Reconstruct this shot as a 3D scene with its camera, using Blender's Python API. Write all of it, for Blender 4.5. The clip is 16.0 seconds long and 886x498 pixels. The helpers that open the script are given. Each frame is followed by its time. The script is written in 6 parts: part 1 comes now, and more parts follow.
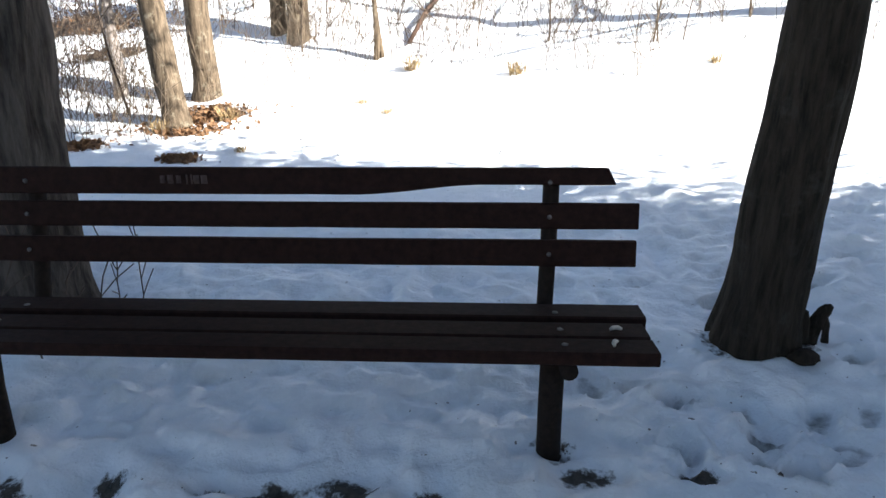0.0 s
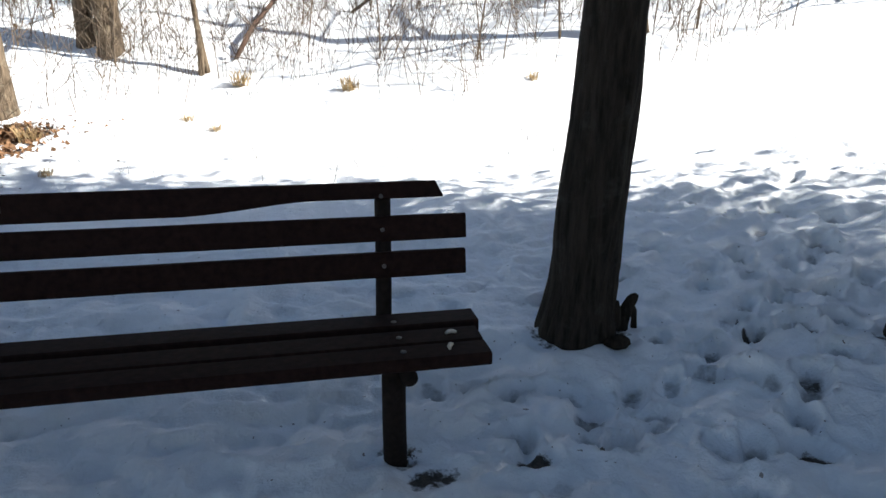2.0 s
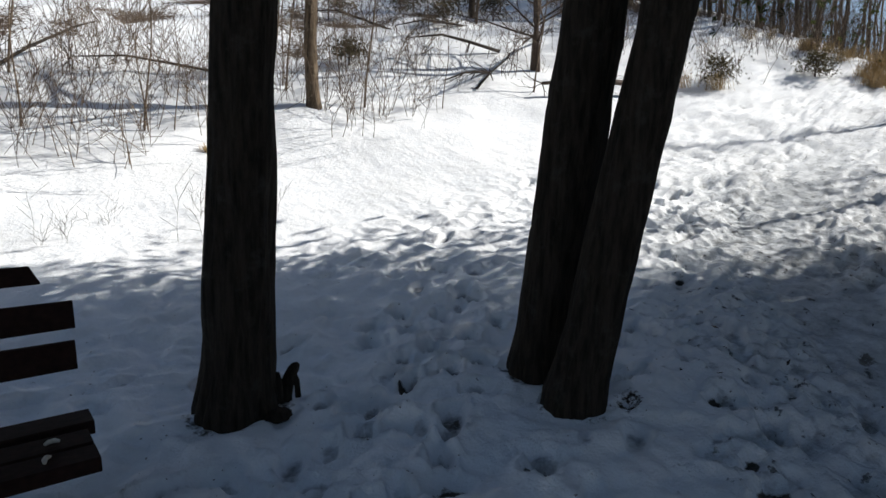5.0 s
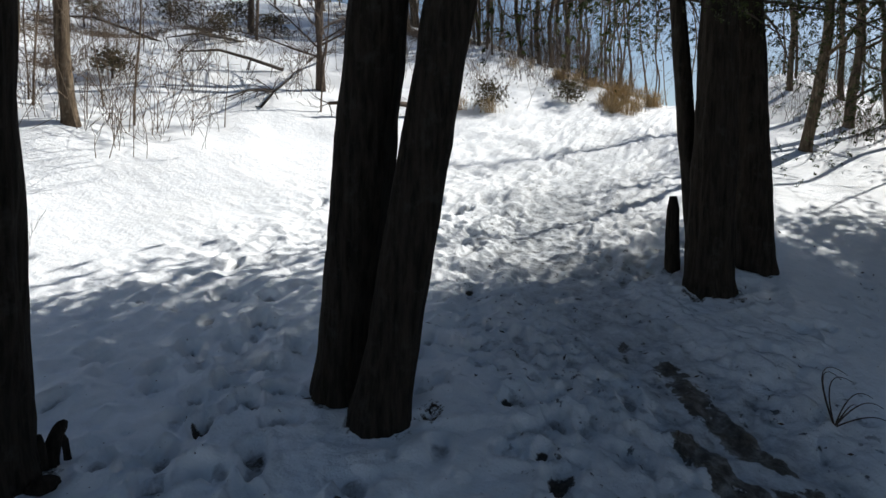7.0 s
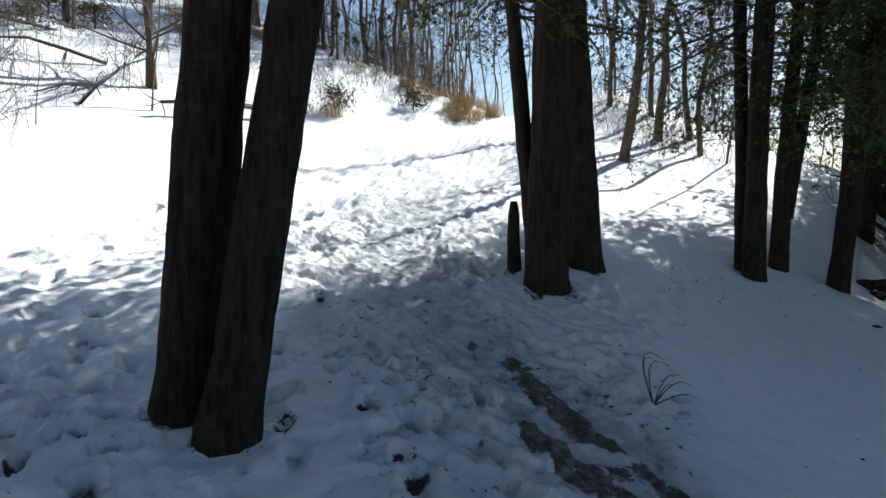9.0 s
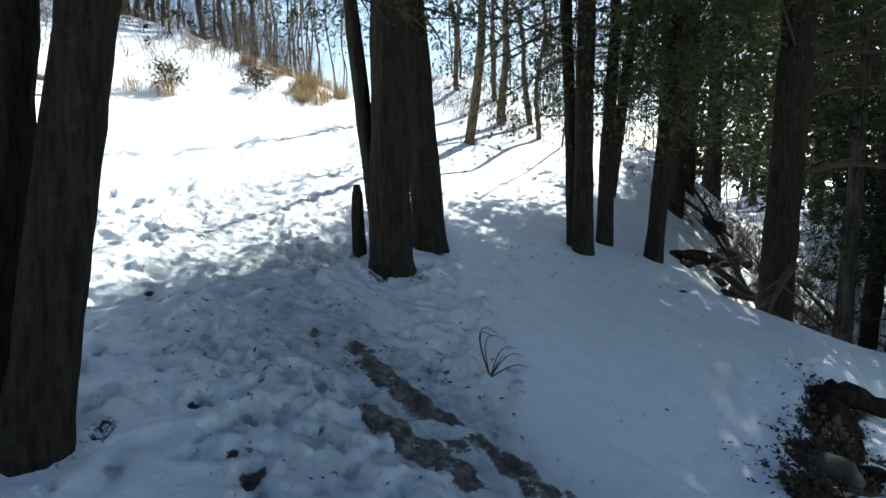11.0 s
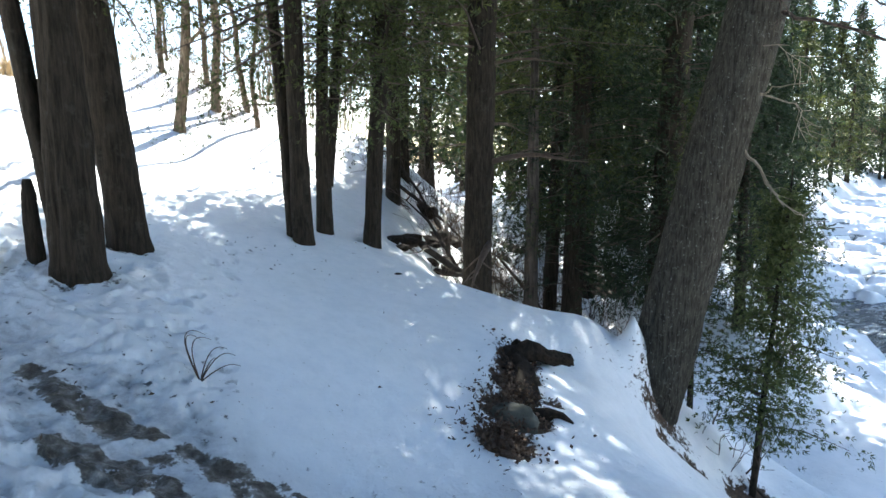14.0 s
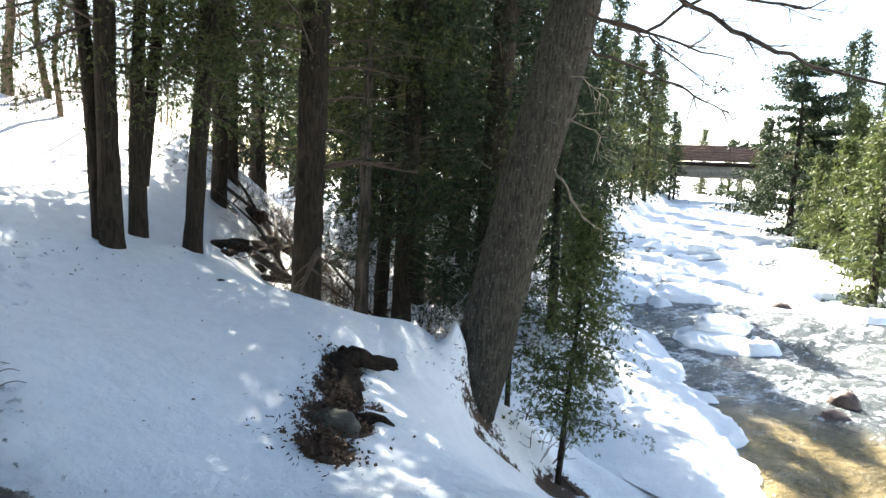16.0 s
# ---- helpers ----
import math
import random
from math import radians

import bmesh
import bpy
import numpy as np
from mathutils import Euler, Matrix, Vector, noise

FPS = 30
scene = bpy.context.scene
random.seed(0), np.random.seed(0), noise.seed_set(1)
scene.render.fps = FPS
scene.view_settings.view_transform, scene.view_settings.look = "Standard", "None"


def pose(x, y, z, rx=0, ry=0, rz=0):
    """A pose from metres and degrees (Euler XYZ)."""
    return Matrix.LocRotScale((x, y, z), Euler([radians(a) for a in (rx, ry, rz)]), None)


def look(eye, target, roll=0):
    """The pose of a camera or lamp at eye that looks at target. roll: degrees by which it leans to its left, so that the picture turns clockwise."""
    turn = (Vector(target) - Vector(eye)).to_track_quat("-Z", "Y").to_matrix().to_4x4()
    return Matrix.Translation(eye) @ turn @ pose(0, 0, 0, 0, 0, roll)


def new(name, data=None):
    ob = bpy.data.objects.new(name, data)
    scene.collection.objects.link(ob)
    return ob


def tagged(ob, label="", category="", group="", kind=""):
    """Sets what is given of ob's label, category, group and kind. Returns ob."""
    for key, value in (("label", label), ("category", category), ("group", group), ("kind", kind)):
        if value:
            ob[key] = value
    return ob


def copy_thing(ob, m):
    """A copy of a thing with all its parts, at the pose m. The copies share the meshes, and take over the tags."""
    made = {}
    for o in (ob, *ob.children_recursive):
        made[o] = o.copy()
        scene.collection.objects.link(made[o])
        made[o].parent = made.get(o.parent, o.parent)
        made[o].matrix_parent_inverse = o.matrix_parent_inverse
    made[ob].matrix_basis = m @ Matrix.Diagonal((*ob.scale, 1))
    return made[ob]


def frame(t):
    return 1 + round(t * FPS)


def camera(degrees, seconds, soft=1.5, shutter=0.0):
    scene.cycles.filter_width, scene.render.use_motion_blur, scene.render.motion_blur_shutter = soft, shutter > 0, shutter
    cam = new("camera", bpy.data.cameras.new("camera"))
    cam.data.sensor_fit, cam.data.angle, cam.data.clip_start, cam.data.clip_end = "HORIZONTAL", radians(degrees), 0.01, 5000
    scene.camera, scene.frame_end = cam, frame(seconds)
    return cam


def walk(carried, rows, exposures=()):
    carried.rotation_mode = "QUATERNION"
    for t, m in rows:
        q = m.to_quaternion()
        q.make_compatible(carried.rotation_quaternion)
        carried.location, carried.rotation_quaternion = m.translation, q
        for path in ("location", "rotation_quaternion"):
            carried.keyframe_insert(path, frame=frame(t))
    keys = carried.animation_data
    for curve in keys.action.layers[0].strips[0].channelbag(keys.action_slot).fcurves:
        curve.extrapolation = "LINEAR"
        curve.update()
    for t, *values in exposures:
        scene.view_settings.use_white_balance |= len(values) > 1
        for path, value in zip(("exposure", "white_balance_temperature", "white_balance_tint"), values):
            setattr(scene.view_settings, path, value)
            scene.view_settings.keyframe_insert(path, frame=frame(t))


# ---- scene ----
cam = camera(71.1, 16.0)
METRES, EYE, TILT, LEAN, TURN = 1.0, 1.32, -16.5, -1.0, 0.0
ROWS = [
    (0.0, 0.0, 0.0, 0.0, 0.0, 0.0, -0.0),
    (0.5, -0.0016, -0.0117, -0.0, -4.38, 0.36, 1.26),
    (1.0, -0.0188, -0.0109, -0.0009, -8.71, 0.76, 2.48),
    (1.5, -0.0124, -0.0302, -0.0014, -11.62, 0.75, 3.39),
    (2.0, 0.0395, -0.0458, -0.0059, -14.0, 0.88, 3.86),
    (2.5, 0.0898, -0.0734, -0.0001, -16.17, 2.48, 4.58),
    (3.0, 0.1396, -0.094, -0.0005, -19.81, 4.78, 5.95),
    (3.5, 0.1912, -0.1137, -0.0112, -29.61, 4.6, 7.85),
    (3.7, 0.2039, -0.1209, -0.0182, -31.68, 4.69, 8.59),
    (5.8, 0.3355, -0.1912, -0.0264, -46.15, 3.15, 11.87),
    (6.0, 0.3316, -0.187, -0.0204, -48.2, 2.92, 12.72),
    (6.5, 0.3188, -0.177, -0.0124, -53.97, 2.12, 14.31),
    (7.0, 0.3063, -0.1749, -0.012, -59.03, 1.53, 14.57),
    (7.5, 0.2978, -0.1729, -0.0113, -62.59, 1.13, 14.64),
    (8.0, 0.2929, -0.1728, -0.0138, -65.77, 0.61, 15.0),
    (8.5, 0.294, -0.1725, -0.0131, -69.52, -0.63, 15.11),
    (9.0, 0.2828, -0.1667, -0.0147, -73.42, -1.71, 15.71),
    (9.2, 0.2789, -0.1650, -0.0154, -74.94, -2.27, 15.86),
    (11.3, 0.3078, -0.3083, -0.0510, -90.00, -8.15, 16.44),
    (11.5, 0.305, -0.3283, -0.0579, -92.15, -8.87, 16.3),
    (12.0, 0.2956, -0.3793, -0.0707, -97.36, -10.53, 16.3),
    (12.5, 0.2918, -0.4113, -0.0838, -100.93, -11.64, 16.15),
    (13.0, 0.291, -0.4676, -0.1004, -103.99, -12.56, 15.4),
    (13.5, 0.2922, -0.4488, -0.0828, -108.22, -13.92, 15.47),
    (14.0, 0.2618, -0.4358, -0.0715, -112.54, -15.22, 15.26),
    (14.5, 0.2288, -0.448, -0.0685, -116.5, -15.54, 14.72),
    (15.0, 0.2203, -0.4585, -0.0709, -119.97, -15.89, 13.22),
    (15.5, 0.1985, -0.4737, -0.0716, -123.48, -16.67, 11.96),
    (16.0, 0.16, -0.4757, -0.0669, -127.07, -17.8, 10.1),
]
walk(cam, [(t, pose(0, 0, EYE, TILT, LEAN, TURN) @ pose(METRES * x, METRES * y, METRES * z, 90 + pitch, roll, yaw)) for t, x, y, z, yaw, pitch, roll in ROWS],
     exposures=[(0.0, 1.85, 6450, 8), (1.5, 1.4, 6450, 8), (2.5, 0.98, 6450, 8), (3.5, 0.42, 6500, 9), (6.0, 0.22, 6450, 9), (7.0, 0.25, 6400, 8), (8.0, 0.38, 6350, 7),
                (9.0, 0.85, 6200, 5), (11.5, 1.64, 6100, 1), (12.5, 2.18, 6100, 1), (14.0, 2.62, 6350, 5), (16.0, 2.70, 6950, 7)])

# ---------------------------------------------------------------- daylight
SUN_YAW, SUN_UP = 115.0, 40.0     # degrees clockwise from +y, and above the horizon
world = bpy.data.worlds.new("world")
scene.world = world
world.use_nodes = True
wn = world.node_tree.nodes
sky = wn.new("ShaderNodeTexSky")
sky.sky_type, sky.sun_disc = "NISHITA", False
sky.sun_elevation, sky.sun_rotation = radians(SUN_UP), radians(SUN_YAW)
sky.air_density, sky.dust_density, sky.ozone_density = 1.0, 0.8, 1.9
wn["Background"].inputs["Strength"].default_value = 0.070
world.node_tree.links.new(sky.outputs[0], wn["Background"].inputs["Color"])
sun = new("sun", bpy.data.lights.new("sun", "SUN"))
sun.data.energy, sun.data.angle, sun.data.color = 5.0, radians(0.53), (1.0, 0.97, 0.92)
a, e = radians(SUN_YAW), radians(SUN_UP)
sun.matrix_world = look((60 * math.sin(a) * math.cos(e), 60 * math.cos(a) * math.cos(e), 60 * math.sin(e)), (0, 0, 0))

# ---------------------------------------------------------------- materials
def node_mat(name, rough=0.7):
    m = bpy.data.materials.new(name)
    m.use_nodes = True
    b = m.node_tree.nodes["Principled BSDF"]
    b.inputs["Roughness"].default_value = rough
    return m, m.node_tree.nodes, m.node_tree.links, b


def noise_tex(n, l, scale, detail=4.0, rough=0.6, stretch=(1, 1, 1), coord="Object", dist=0.0):
    tc = n.new("ShaderNodeTexCoord")
    mp = n.new("ShaderNodeMapping")
    mp.inputs["Scale"].default_value = stretch
    tx = n.new("ShaderNodeTexNoise")
    tx.inputs["Scale"].default_value, tx.inputs["Detail"].default_value = scale, detail
    tx.inputs["Roughness"].default_value, tx.inputs["Distortion"].default_value = rough, dist
    l.new(tc.outputs[coord], mp.inputs[0])
    l.new(mp.outputs[0], tx.inputs["Vector"])
    return tx.outputs["Fac"]


def ramp(n, l, fac, stops):
    r = n.new("ShaderNodeValToRGB")
    while len(r.color_ramp.elements) < len(stops):
        r.color_ramp.elements.new(0.5)
    for el, (p, c) in zip(r.color_ramp.elements, stops):
        el.position, el.color = p, (*c, 1)
    l.new(fac, r.inputs[0])
    return r.outputs[0]


def mix(n, l, fac, a, b):
    m = n.new("ShaderNodeMix")
    m.data_type = "RGBA"
    for sock, val in ((m.inputs[0], fac), (m.inputs[6], a), (m.inputs[7], b)):
        if isinstance(val, (int, float)):
            sock.default_value = val
        elif isinstance(val, tuple):
            sock.default_value = (*val, 1)
        else:
            l.new(val, sock)
    return m.outputs[2]


def calc(n, l, op, a, b):
    m = n.new("ShaderNodeMath")
    m.operation = op
    for sock, val in zip(m.inputs, (a, b)):
        if isinstance(val, (int, float)):
            sock.default_value = val
        else:
            l.new(val, sock)
    return m.outputs[0]


def bump(n, l, height, strength, distance, under=None):
    b = n.new("ShaderNodeBump")
    b.inputs["Strength"].default_value, b.inputs["Distance"].default_value = strength, distance
    l.new(height, b.inputs["Height"])
    if under is not None:
        l.new(under, b.inputs["Normal"])
    return b.outputs[0]


def bark_mat(name, dark, light, scale=14.0, rel=0.02, blotch=None, specks=None):
    m, n, l, b = node_mat(name, 0.92)
    long = noise_tex(n, l, scale, 6, 0.65, (1, 1, 0.13))
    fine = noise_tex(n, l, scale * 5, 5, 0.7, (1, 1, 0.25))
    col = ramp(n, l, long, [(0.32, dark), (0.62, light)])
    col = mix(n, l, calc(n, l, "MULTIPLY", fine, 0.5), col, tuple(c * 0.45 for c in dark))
    if blotch:
        big = noise_tex(n, l, 9.0, 4, 0.7)
        col = mix(n, l, ramp(n, l, big, [(0.56, (0, 0, 0)), (0.70, (0.6, 0.6, 0.6))]), col, blotch)
    if specks:
        col = mix(n, l, ramp(n, l, noise_tex(n, l, 38.0, 3, 0.6), [(0.63, (0, 0, 0)), (0.69, (0.75, 0.75, 0.75))]), col, specks)
    l.new(col, b.inputs["Base Color"])
    b.inputs["Specular IOR Level"].default_value = 0.12
    nb = bump(n, l, long, 0.9, rel)
    l.new(bump(n, l, fine, 0.6, rel * 0.4, nb), b.inputs["Normal"])
    return m


def plain_mat(name, colour, rough=0.8, grain=40.0, amount=0.35, metal=0.0):
    m, n, l, b = node_mat(name, rough)
    g = noise_tex(n, l, grain, 5, 0.65)
    l.new(ramp(n, l, g, [(0.3, tuple(c * (1 - amount) for c in colour)), (0.7, tuple(min(1, c * (1 + amount)) for c in colour))]), b.inputs["Base Color"])
    l.new(bump(n, l, g, 0.4, 0.004), b.inputs["Normal"])
    b.inputs["Metallic"].default_value = metal
    return m


def leaf_mat(name, dark, light):
    m, n, l, b = node_mat(name, 0.6)
    geo = n.new("ShaderNodeNewGeometry")
    col = ramp(n, l, geo.outputs["Random Per Island"], [(0.0, dark), (0.75, light), (1.0, tuple(c * 1.25 for c in light))])
    patch = noise_tex(n, l, 1.1, 3)
    col = mix(n, l, ramp(n, l, patch, [(0.4, (0, 0, 0)), (0.7, (0.5, 0.5, 0.5))]), col, tuple(c * 0.6 for c in dark))
    l.new(col, b.inputs["Base Color"])
    b.inputs["Specular IOR Level"].default_value = 0.25
    tr = n.new("ShaderNodeBsdfTranslucent")
    l.new(col, tr.inputs["Color"])
    sh = n.new("ShaderNodeMixShader")
    sh.inputs[0].default_value = 0.28
    l.new(b.outputs[0], sh.inputs[1])
    l.new(tr.outputs[0], sh.inputs[2])
    l.new(sh.outputs[0], n["Material Output"].inputs["Surface"])
    return m


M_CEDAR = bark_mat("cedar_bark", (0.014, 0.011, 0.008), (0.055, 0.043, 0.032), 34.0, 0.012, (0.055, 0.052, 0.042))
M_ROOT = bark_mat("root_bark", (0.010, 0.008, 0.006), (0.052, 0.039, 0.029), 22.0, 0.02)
M_OLD = bark_mat("old_bark", (0.018, 0.015, 0.011), (0.118, 0.107, 0.086), 46.0, 0.04, (0.12, 0.118, 0.10), (0.24, 0.25, 0.22))
M_GREYBARK = bark_mat("grey_cedar_bark", (0.030, 0.024, 0.020), (0.14, 0.118, 0.10), 22.0, 0.02)
M_HARD = bark_mat("hardwood_bark", (0.055, 0.040, 0.027), (0.25, 0.185, 0.125), 26.0, 0.025, (0.34, 0.30, 0.22))
M_BIRCH = bark_mat("birch_bark", (0.10, 0.075, 0.06), (0.48, 0.42, 0.38), 11.0, 0.008, (0.55, 0.50, 0.47))
M_TWIG = plain_mat("twig_bark", (0.15, 0.108, 0.072), 0.9, 25)
M_TWIG_DARK = plain_mat("dark_twig_bark", (0.075, 0.052, 0.038), 0.9, 25)
M_LOG = plain_mat("wet_dark_wood", (0.032, 0.024, 0.017), 0.9, 22, 0.5)
M_DEAD = plain_mat("dead_wood", (0.21, 0.17, 0.125), 0.9, 30)
M_STRAW = plain_mat("dry_grass", (0.38, 0.27, 0.135), 0.9, 20, 0.5)
M_LEAFLITTER = plain_mat("dead_leaves", (0.075, 0.042, 0.024), 0.85, 18, 0.6)
M_GREEN = leaf_mat("cedar_foliage", (0.019, 0.027, 0.008), (0.078, 0.088, 0.024))
# Also on the gully cedars, where its darkness stands in for backlit shade.
M_SPRUCE = leaf_mat("spruce_foliage", (0.010, 0.019, 0.009), (0.034, 0.052, 0.021))
M_SCRUB = leaf_mat("scrub_foliage", (0.030, 0.026, 0.012), (0.11, 0.090, 0.042))
# Yellower copy of the cedar foliage: sunlight on the boughs is put into its colour.
M_SUNLIT = leaf_mat("sunlit_cedar_foliage", (0.028, 0.042, 0.013), (0.095, 0.115, 0.036))
# Lightest cedar foliage; the sunlit look is put into the colour.
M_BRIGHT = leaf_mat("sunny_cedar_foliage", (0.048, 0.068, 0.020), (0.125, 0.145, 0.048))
M_PAINT = plain_mat("brown_painted_wood", (0.021, 0.010, 0.0075), 0.75, 35, 0.35)
M_PAINT.node_tree.nodes["Principled BSDF"].inputs["Specular IOR Level"].default_value = 0.09
M_PIPE = plain_mat("dark_brown_pipe", (0.018, 0.012, 0.009), 0.8, 50, 0.4)
M_PIPE.node_tree.nodes["Principled BSDF"].inputs["Specular IOR Level"].default_value = 0.15
M_BOLT = plain_mat("zinc_bolt", (0.16, 0.15, 0.14), 0.55, 60, 0.2, 0.8)


def snow_mat():
    """Snow with trodden ice, thawed earth and leaf litter where the sheet's own cover says so."""
    m, n, l, b = node_mat("snow", 0.75)
    at = n.new("ShaderNodeAttribute")
    at.attribute_name = "cover"
    sep = n.new("ShaderNodeSeparateColor")
    l.new(at.outputs["Color"], sep.inputs[0])
    grain = noise_tex(n, l, 60, 6, 0.7)
    mid = noise_tex(n, l, 7, 6, 0.65)
    wide = noise_tex(n, l, 0.8, 4, 0.6)
    col = ramp(n, l, mid, [(0.25, (0.80, 0.82, 0.84)), (0.6, (0.90, 0.91, 0.92))])
    col = mix(n, l, ramp(n, l, wide, [(0.45, (0, 0, 0)), (0.75, (0.35, 0.35, 0.35))]), col, (0.80, 0.79, 0.76))
    speck = noise_tex(n, l, 34, 2, 0.5)
    col = mix(n, l, ramp(n, l, speck, [(0.735, (0, 0, 0)), (0.76, (0.8, 0.8, 0.8))]), col, (0.16, 0.12, 0.09))
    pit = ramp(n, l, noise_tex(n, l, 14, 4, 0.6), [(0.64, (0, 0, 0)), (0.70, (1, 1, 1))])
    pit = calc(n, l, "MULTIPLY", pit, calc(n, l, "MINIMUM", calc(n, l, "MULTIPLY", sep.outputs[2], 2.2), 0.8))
    # trodden, greyer snow; part of the grey is shade put into the colour
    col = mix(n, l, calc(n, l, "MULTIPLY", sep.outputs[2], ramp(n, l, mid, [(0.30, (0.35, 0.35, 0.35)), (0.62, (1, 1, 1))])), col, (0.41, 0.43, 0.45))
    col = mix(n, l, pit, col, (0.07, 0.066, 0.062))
    ice = ramp(n, l, noise_tex(n, l, 11, 6, 0.7), [(0.3, (0.030, 0.025, 0.020)), (0.50, (0.11, 0.095, 0.078)), (0.72, (0.36, 0.35, 0.33))])
    edge = calc(n, l, "ADD", sep.outputs[0], calc(n, l, "MULTIPLY", calc(n, l, "SUBTRACT", noise_tex(n, l, 7, 7, 0.68), 0.5), 2.0))
    icy = ramp(n, l, edge, [(0.46, (0, 0, 0)), (0.56, (1, 1, 1))])
    col = mix(n, l, icy, col, ice)
    litter = ramp(n, l, noise_tex(n, l, 42, 5, 0.7), [(0.25, (0.016, 0.011, 0.008)), (0.5, (0.060, 0.038, 0.024)), (0.74, (0.19, 0.12, 0.068))])
    edge = calc(n, l, "ADD", sep.outputs[1], calc(n, l, "MULTIPLY", calc(n, l, "SUBTRACT", noise_tex(n, l, 13, 7, 0.75), 0.5), 1.3))
    bare = ramp(n, l, edge, [(0.47, (0, 0, 0)), (0.55, (1, 1, 1))])
    col = mix(n, l, bare, col, litter)
    thaw = n.new("ShaderNodeAttribute")
    thaw.attribute_name = "thaw"
    hole = ramp(n, l, calc(n, l, "ADD", thaw.outputs["Fac"], calc(n, l, "MULTIPLY", calc(n, l, "SUBTRACT", noise_tex(n, l, 15, 6, 0.7), 0.5), 1.1)), [(0.42, (0, 0, 0)), (0.58, (1, 1, 1))])
    earth = ramp(n, l, noise_tex(n, l, 30, 5, 0.7), [(0.3, (0.018, 0.015, 0.011)), (0.7, (0.12, 0.10, 0.08))])
    # Print floors go darker: wet slush, and the hollows' shade put into the colour.
    wet = n.new("ShaderNodeAttribute")
    wet.attribute_name = "wet"
    slush_shade = ramp(n, l, calc(n, l, "ADD", wet.outputs["Fac"], calc(n, l, "MULTIPLY", calc(n, l, "SUBTRACT", noise_tex(n, l, 19, 5, 0.65), 0.5), 0.7)), [(0.35, (0, 0, 0)), (0.75, (0.85, 0.85, 0.85))])
    col = mix(n, l, slush_shade, col, ramp(n, l, noise_tex(n, l, 45, 4, 0.6), [(0.3, (0.10, 0.098, 0.092)), (0.7, (0.34, 0.345, 0.345))]))
    col = mix(n, l, hole, col, earth)
    l.new(col, b.inputs["Base Color"])
    l.new(ramp(n, l, icy, [(0.0, (0.8, 0.8, 0.8)), (1.0, (0.38, 0.38, 0.38))]), b.inputs["Roughness"])
    b.inputs["Specular IOR Level"].default_value = 0.3
    crust = n.new("ShaderNodeTexVoronoi")
    crust.feature = "SMOOTH_F1"
    crust.inputs["Scale"].default_value = 13.0
    crust.inputs["Smoothness"].default_value = 0.6
    tc = n.new("ShaderNodeTexCoord")
    warp = n.new("ShaderNodeVectorMath")
    warp.operation = "MULTIPLY_ADD"
    warp.inputs[1].default_value = (0.12, 0.12, 0.12)
    tx = n.new("ShaderNodeTexNoise")
    tx.inputs["Scale"].default_value, tx.inputs["Detail"].default_value = 8.0, 4.0
    l.new(tc.outputs["Object"], tx.inputs["Vector"])
    l.new(tx.outputs["Color"], warp.inputs[0])
    l.new(tc.outputs["Object"], warp.inputs[2])
    l.new(warp.outputs[0], crust.inputs["Vector"])
    nb = bump(n, l, mid, 0.4, 0.02)
    nb = bump(n, l, noise_tex(n, l, 17, 5, 0.62), 0.75, 0.020, nb)
    nb = bump(n, l, calc(n, l, "MULTIPLY", crust.outputs["Distance"], sep.outputs[2]), 0.4, 0.035, nb)
    nb = bump(n, l, calc(n, l, "SUBTRACT", 1.0, pit), 0.8, 0.03, nb)
    l.new(bump(n, l, grain, 0.4, 0.004, nb), b.inputs["Normal"])
    return m


M_SNOW = snow_mat()


# ---------------------------------------------------------------- building helpers
def thing(name, label, category, m=None, group="", kind=""):
    ob = new(name)
    if m is not None:
        ob.matrix_world = m
    return tagged(ob, label, category, group, kind)


def part(name, bm, material, parent=None, label="", smooth=True):
    """Links a bmesh, or a mesh, as one object under a thing or a part."""
    if isinstance(bm, bmesh.types.BMesh):
        me = bpy.data.meshes.new(name)
        bm.to_mesh(me)
        bm.free()
    else:
        me = bm
    if material and not me.materials:
        me.materials.append(material)
    me.polygons.foreach_set("use_smooth", [smooth] * len(me.polygons))
    ob = new(name, me)
    ob.parent = parent
    return tagged(ob, label)


def raw_mesh(name, verts, faces):
    """A mesh out of arrays; all faces have the same number of corners."""
    verts, faces = np.asarray(verts, np.float32), np.asarray(faces, np.int32)
    me = bpy.data.meshes.new(name)
    me.vertices.add(len(verts))
    me.vertices.foreach_set("co", verts.ravel())
    k = faces.shape[1]
    me.loops.add(faces.size)
    me.loops.foreach_set("vertex_index", faces.ravel())
    me.polygons.add(len(faces))
    me.polygons.foreach_set("loop_start", np.arange(0, faces.size, k, dtype=np.int32))
    me.update(calc_edges=True)
    return me


def lattice(ix, iy, seed):
    h = np.sin(ix * 127.1 + iy * 311.7 + seed * 74.7) * 43758.5453
    return h - np.floor(h)


def vnoise(x, y, size, seed=0):
    """Smooth value noise, -1 to 1, with lumps of about that size."""
    x, y = np.asarray(x, float) / size, np.asarray(y, float) / size
    ix, iy = np.floor(x), np.floor(y)
    u, v = x - ix, y - iy
    u, v = u * u * (3 - 2 * u), v * v * (3 - 2 * v)
    a, b = lattice(ix, iy, seed), lattice(ix + 1, iy, seed)
    c, d = lattice(ix, iy + 1, seed), lattice(ix + 1, iy + 1, seed)
    return 2 * (a + (b - a) * u + (c - a) * v + (a - b - c + d) * u * v) - 1


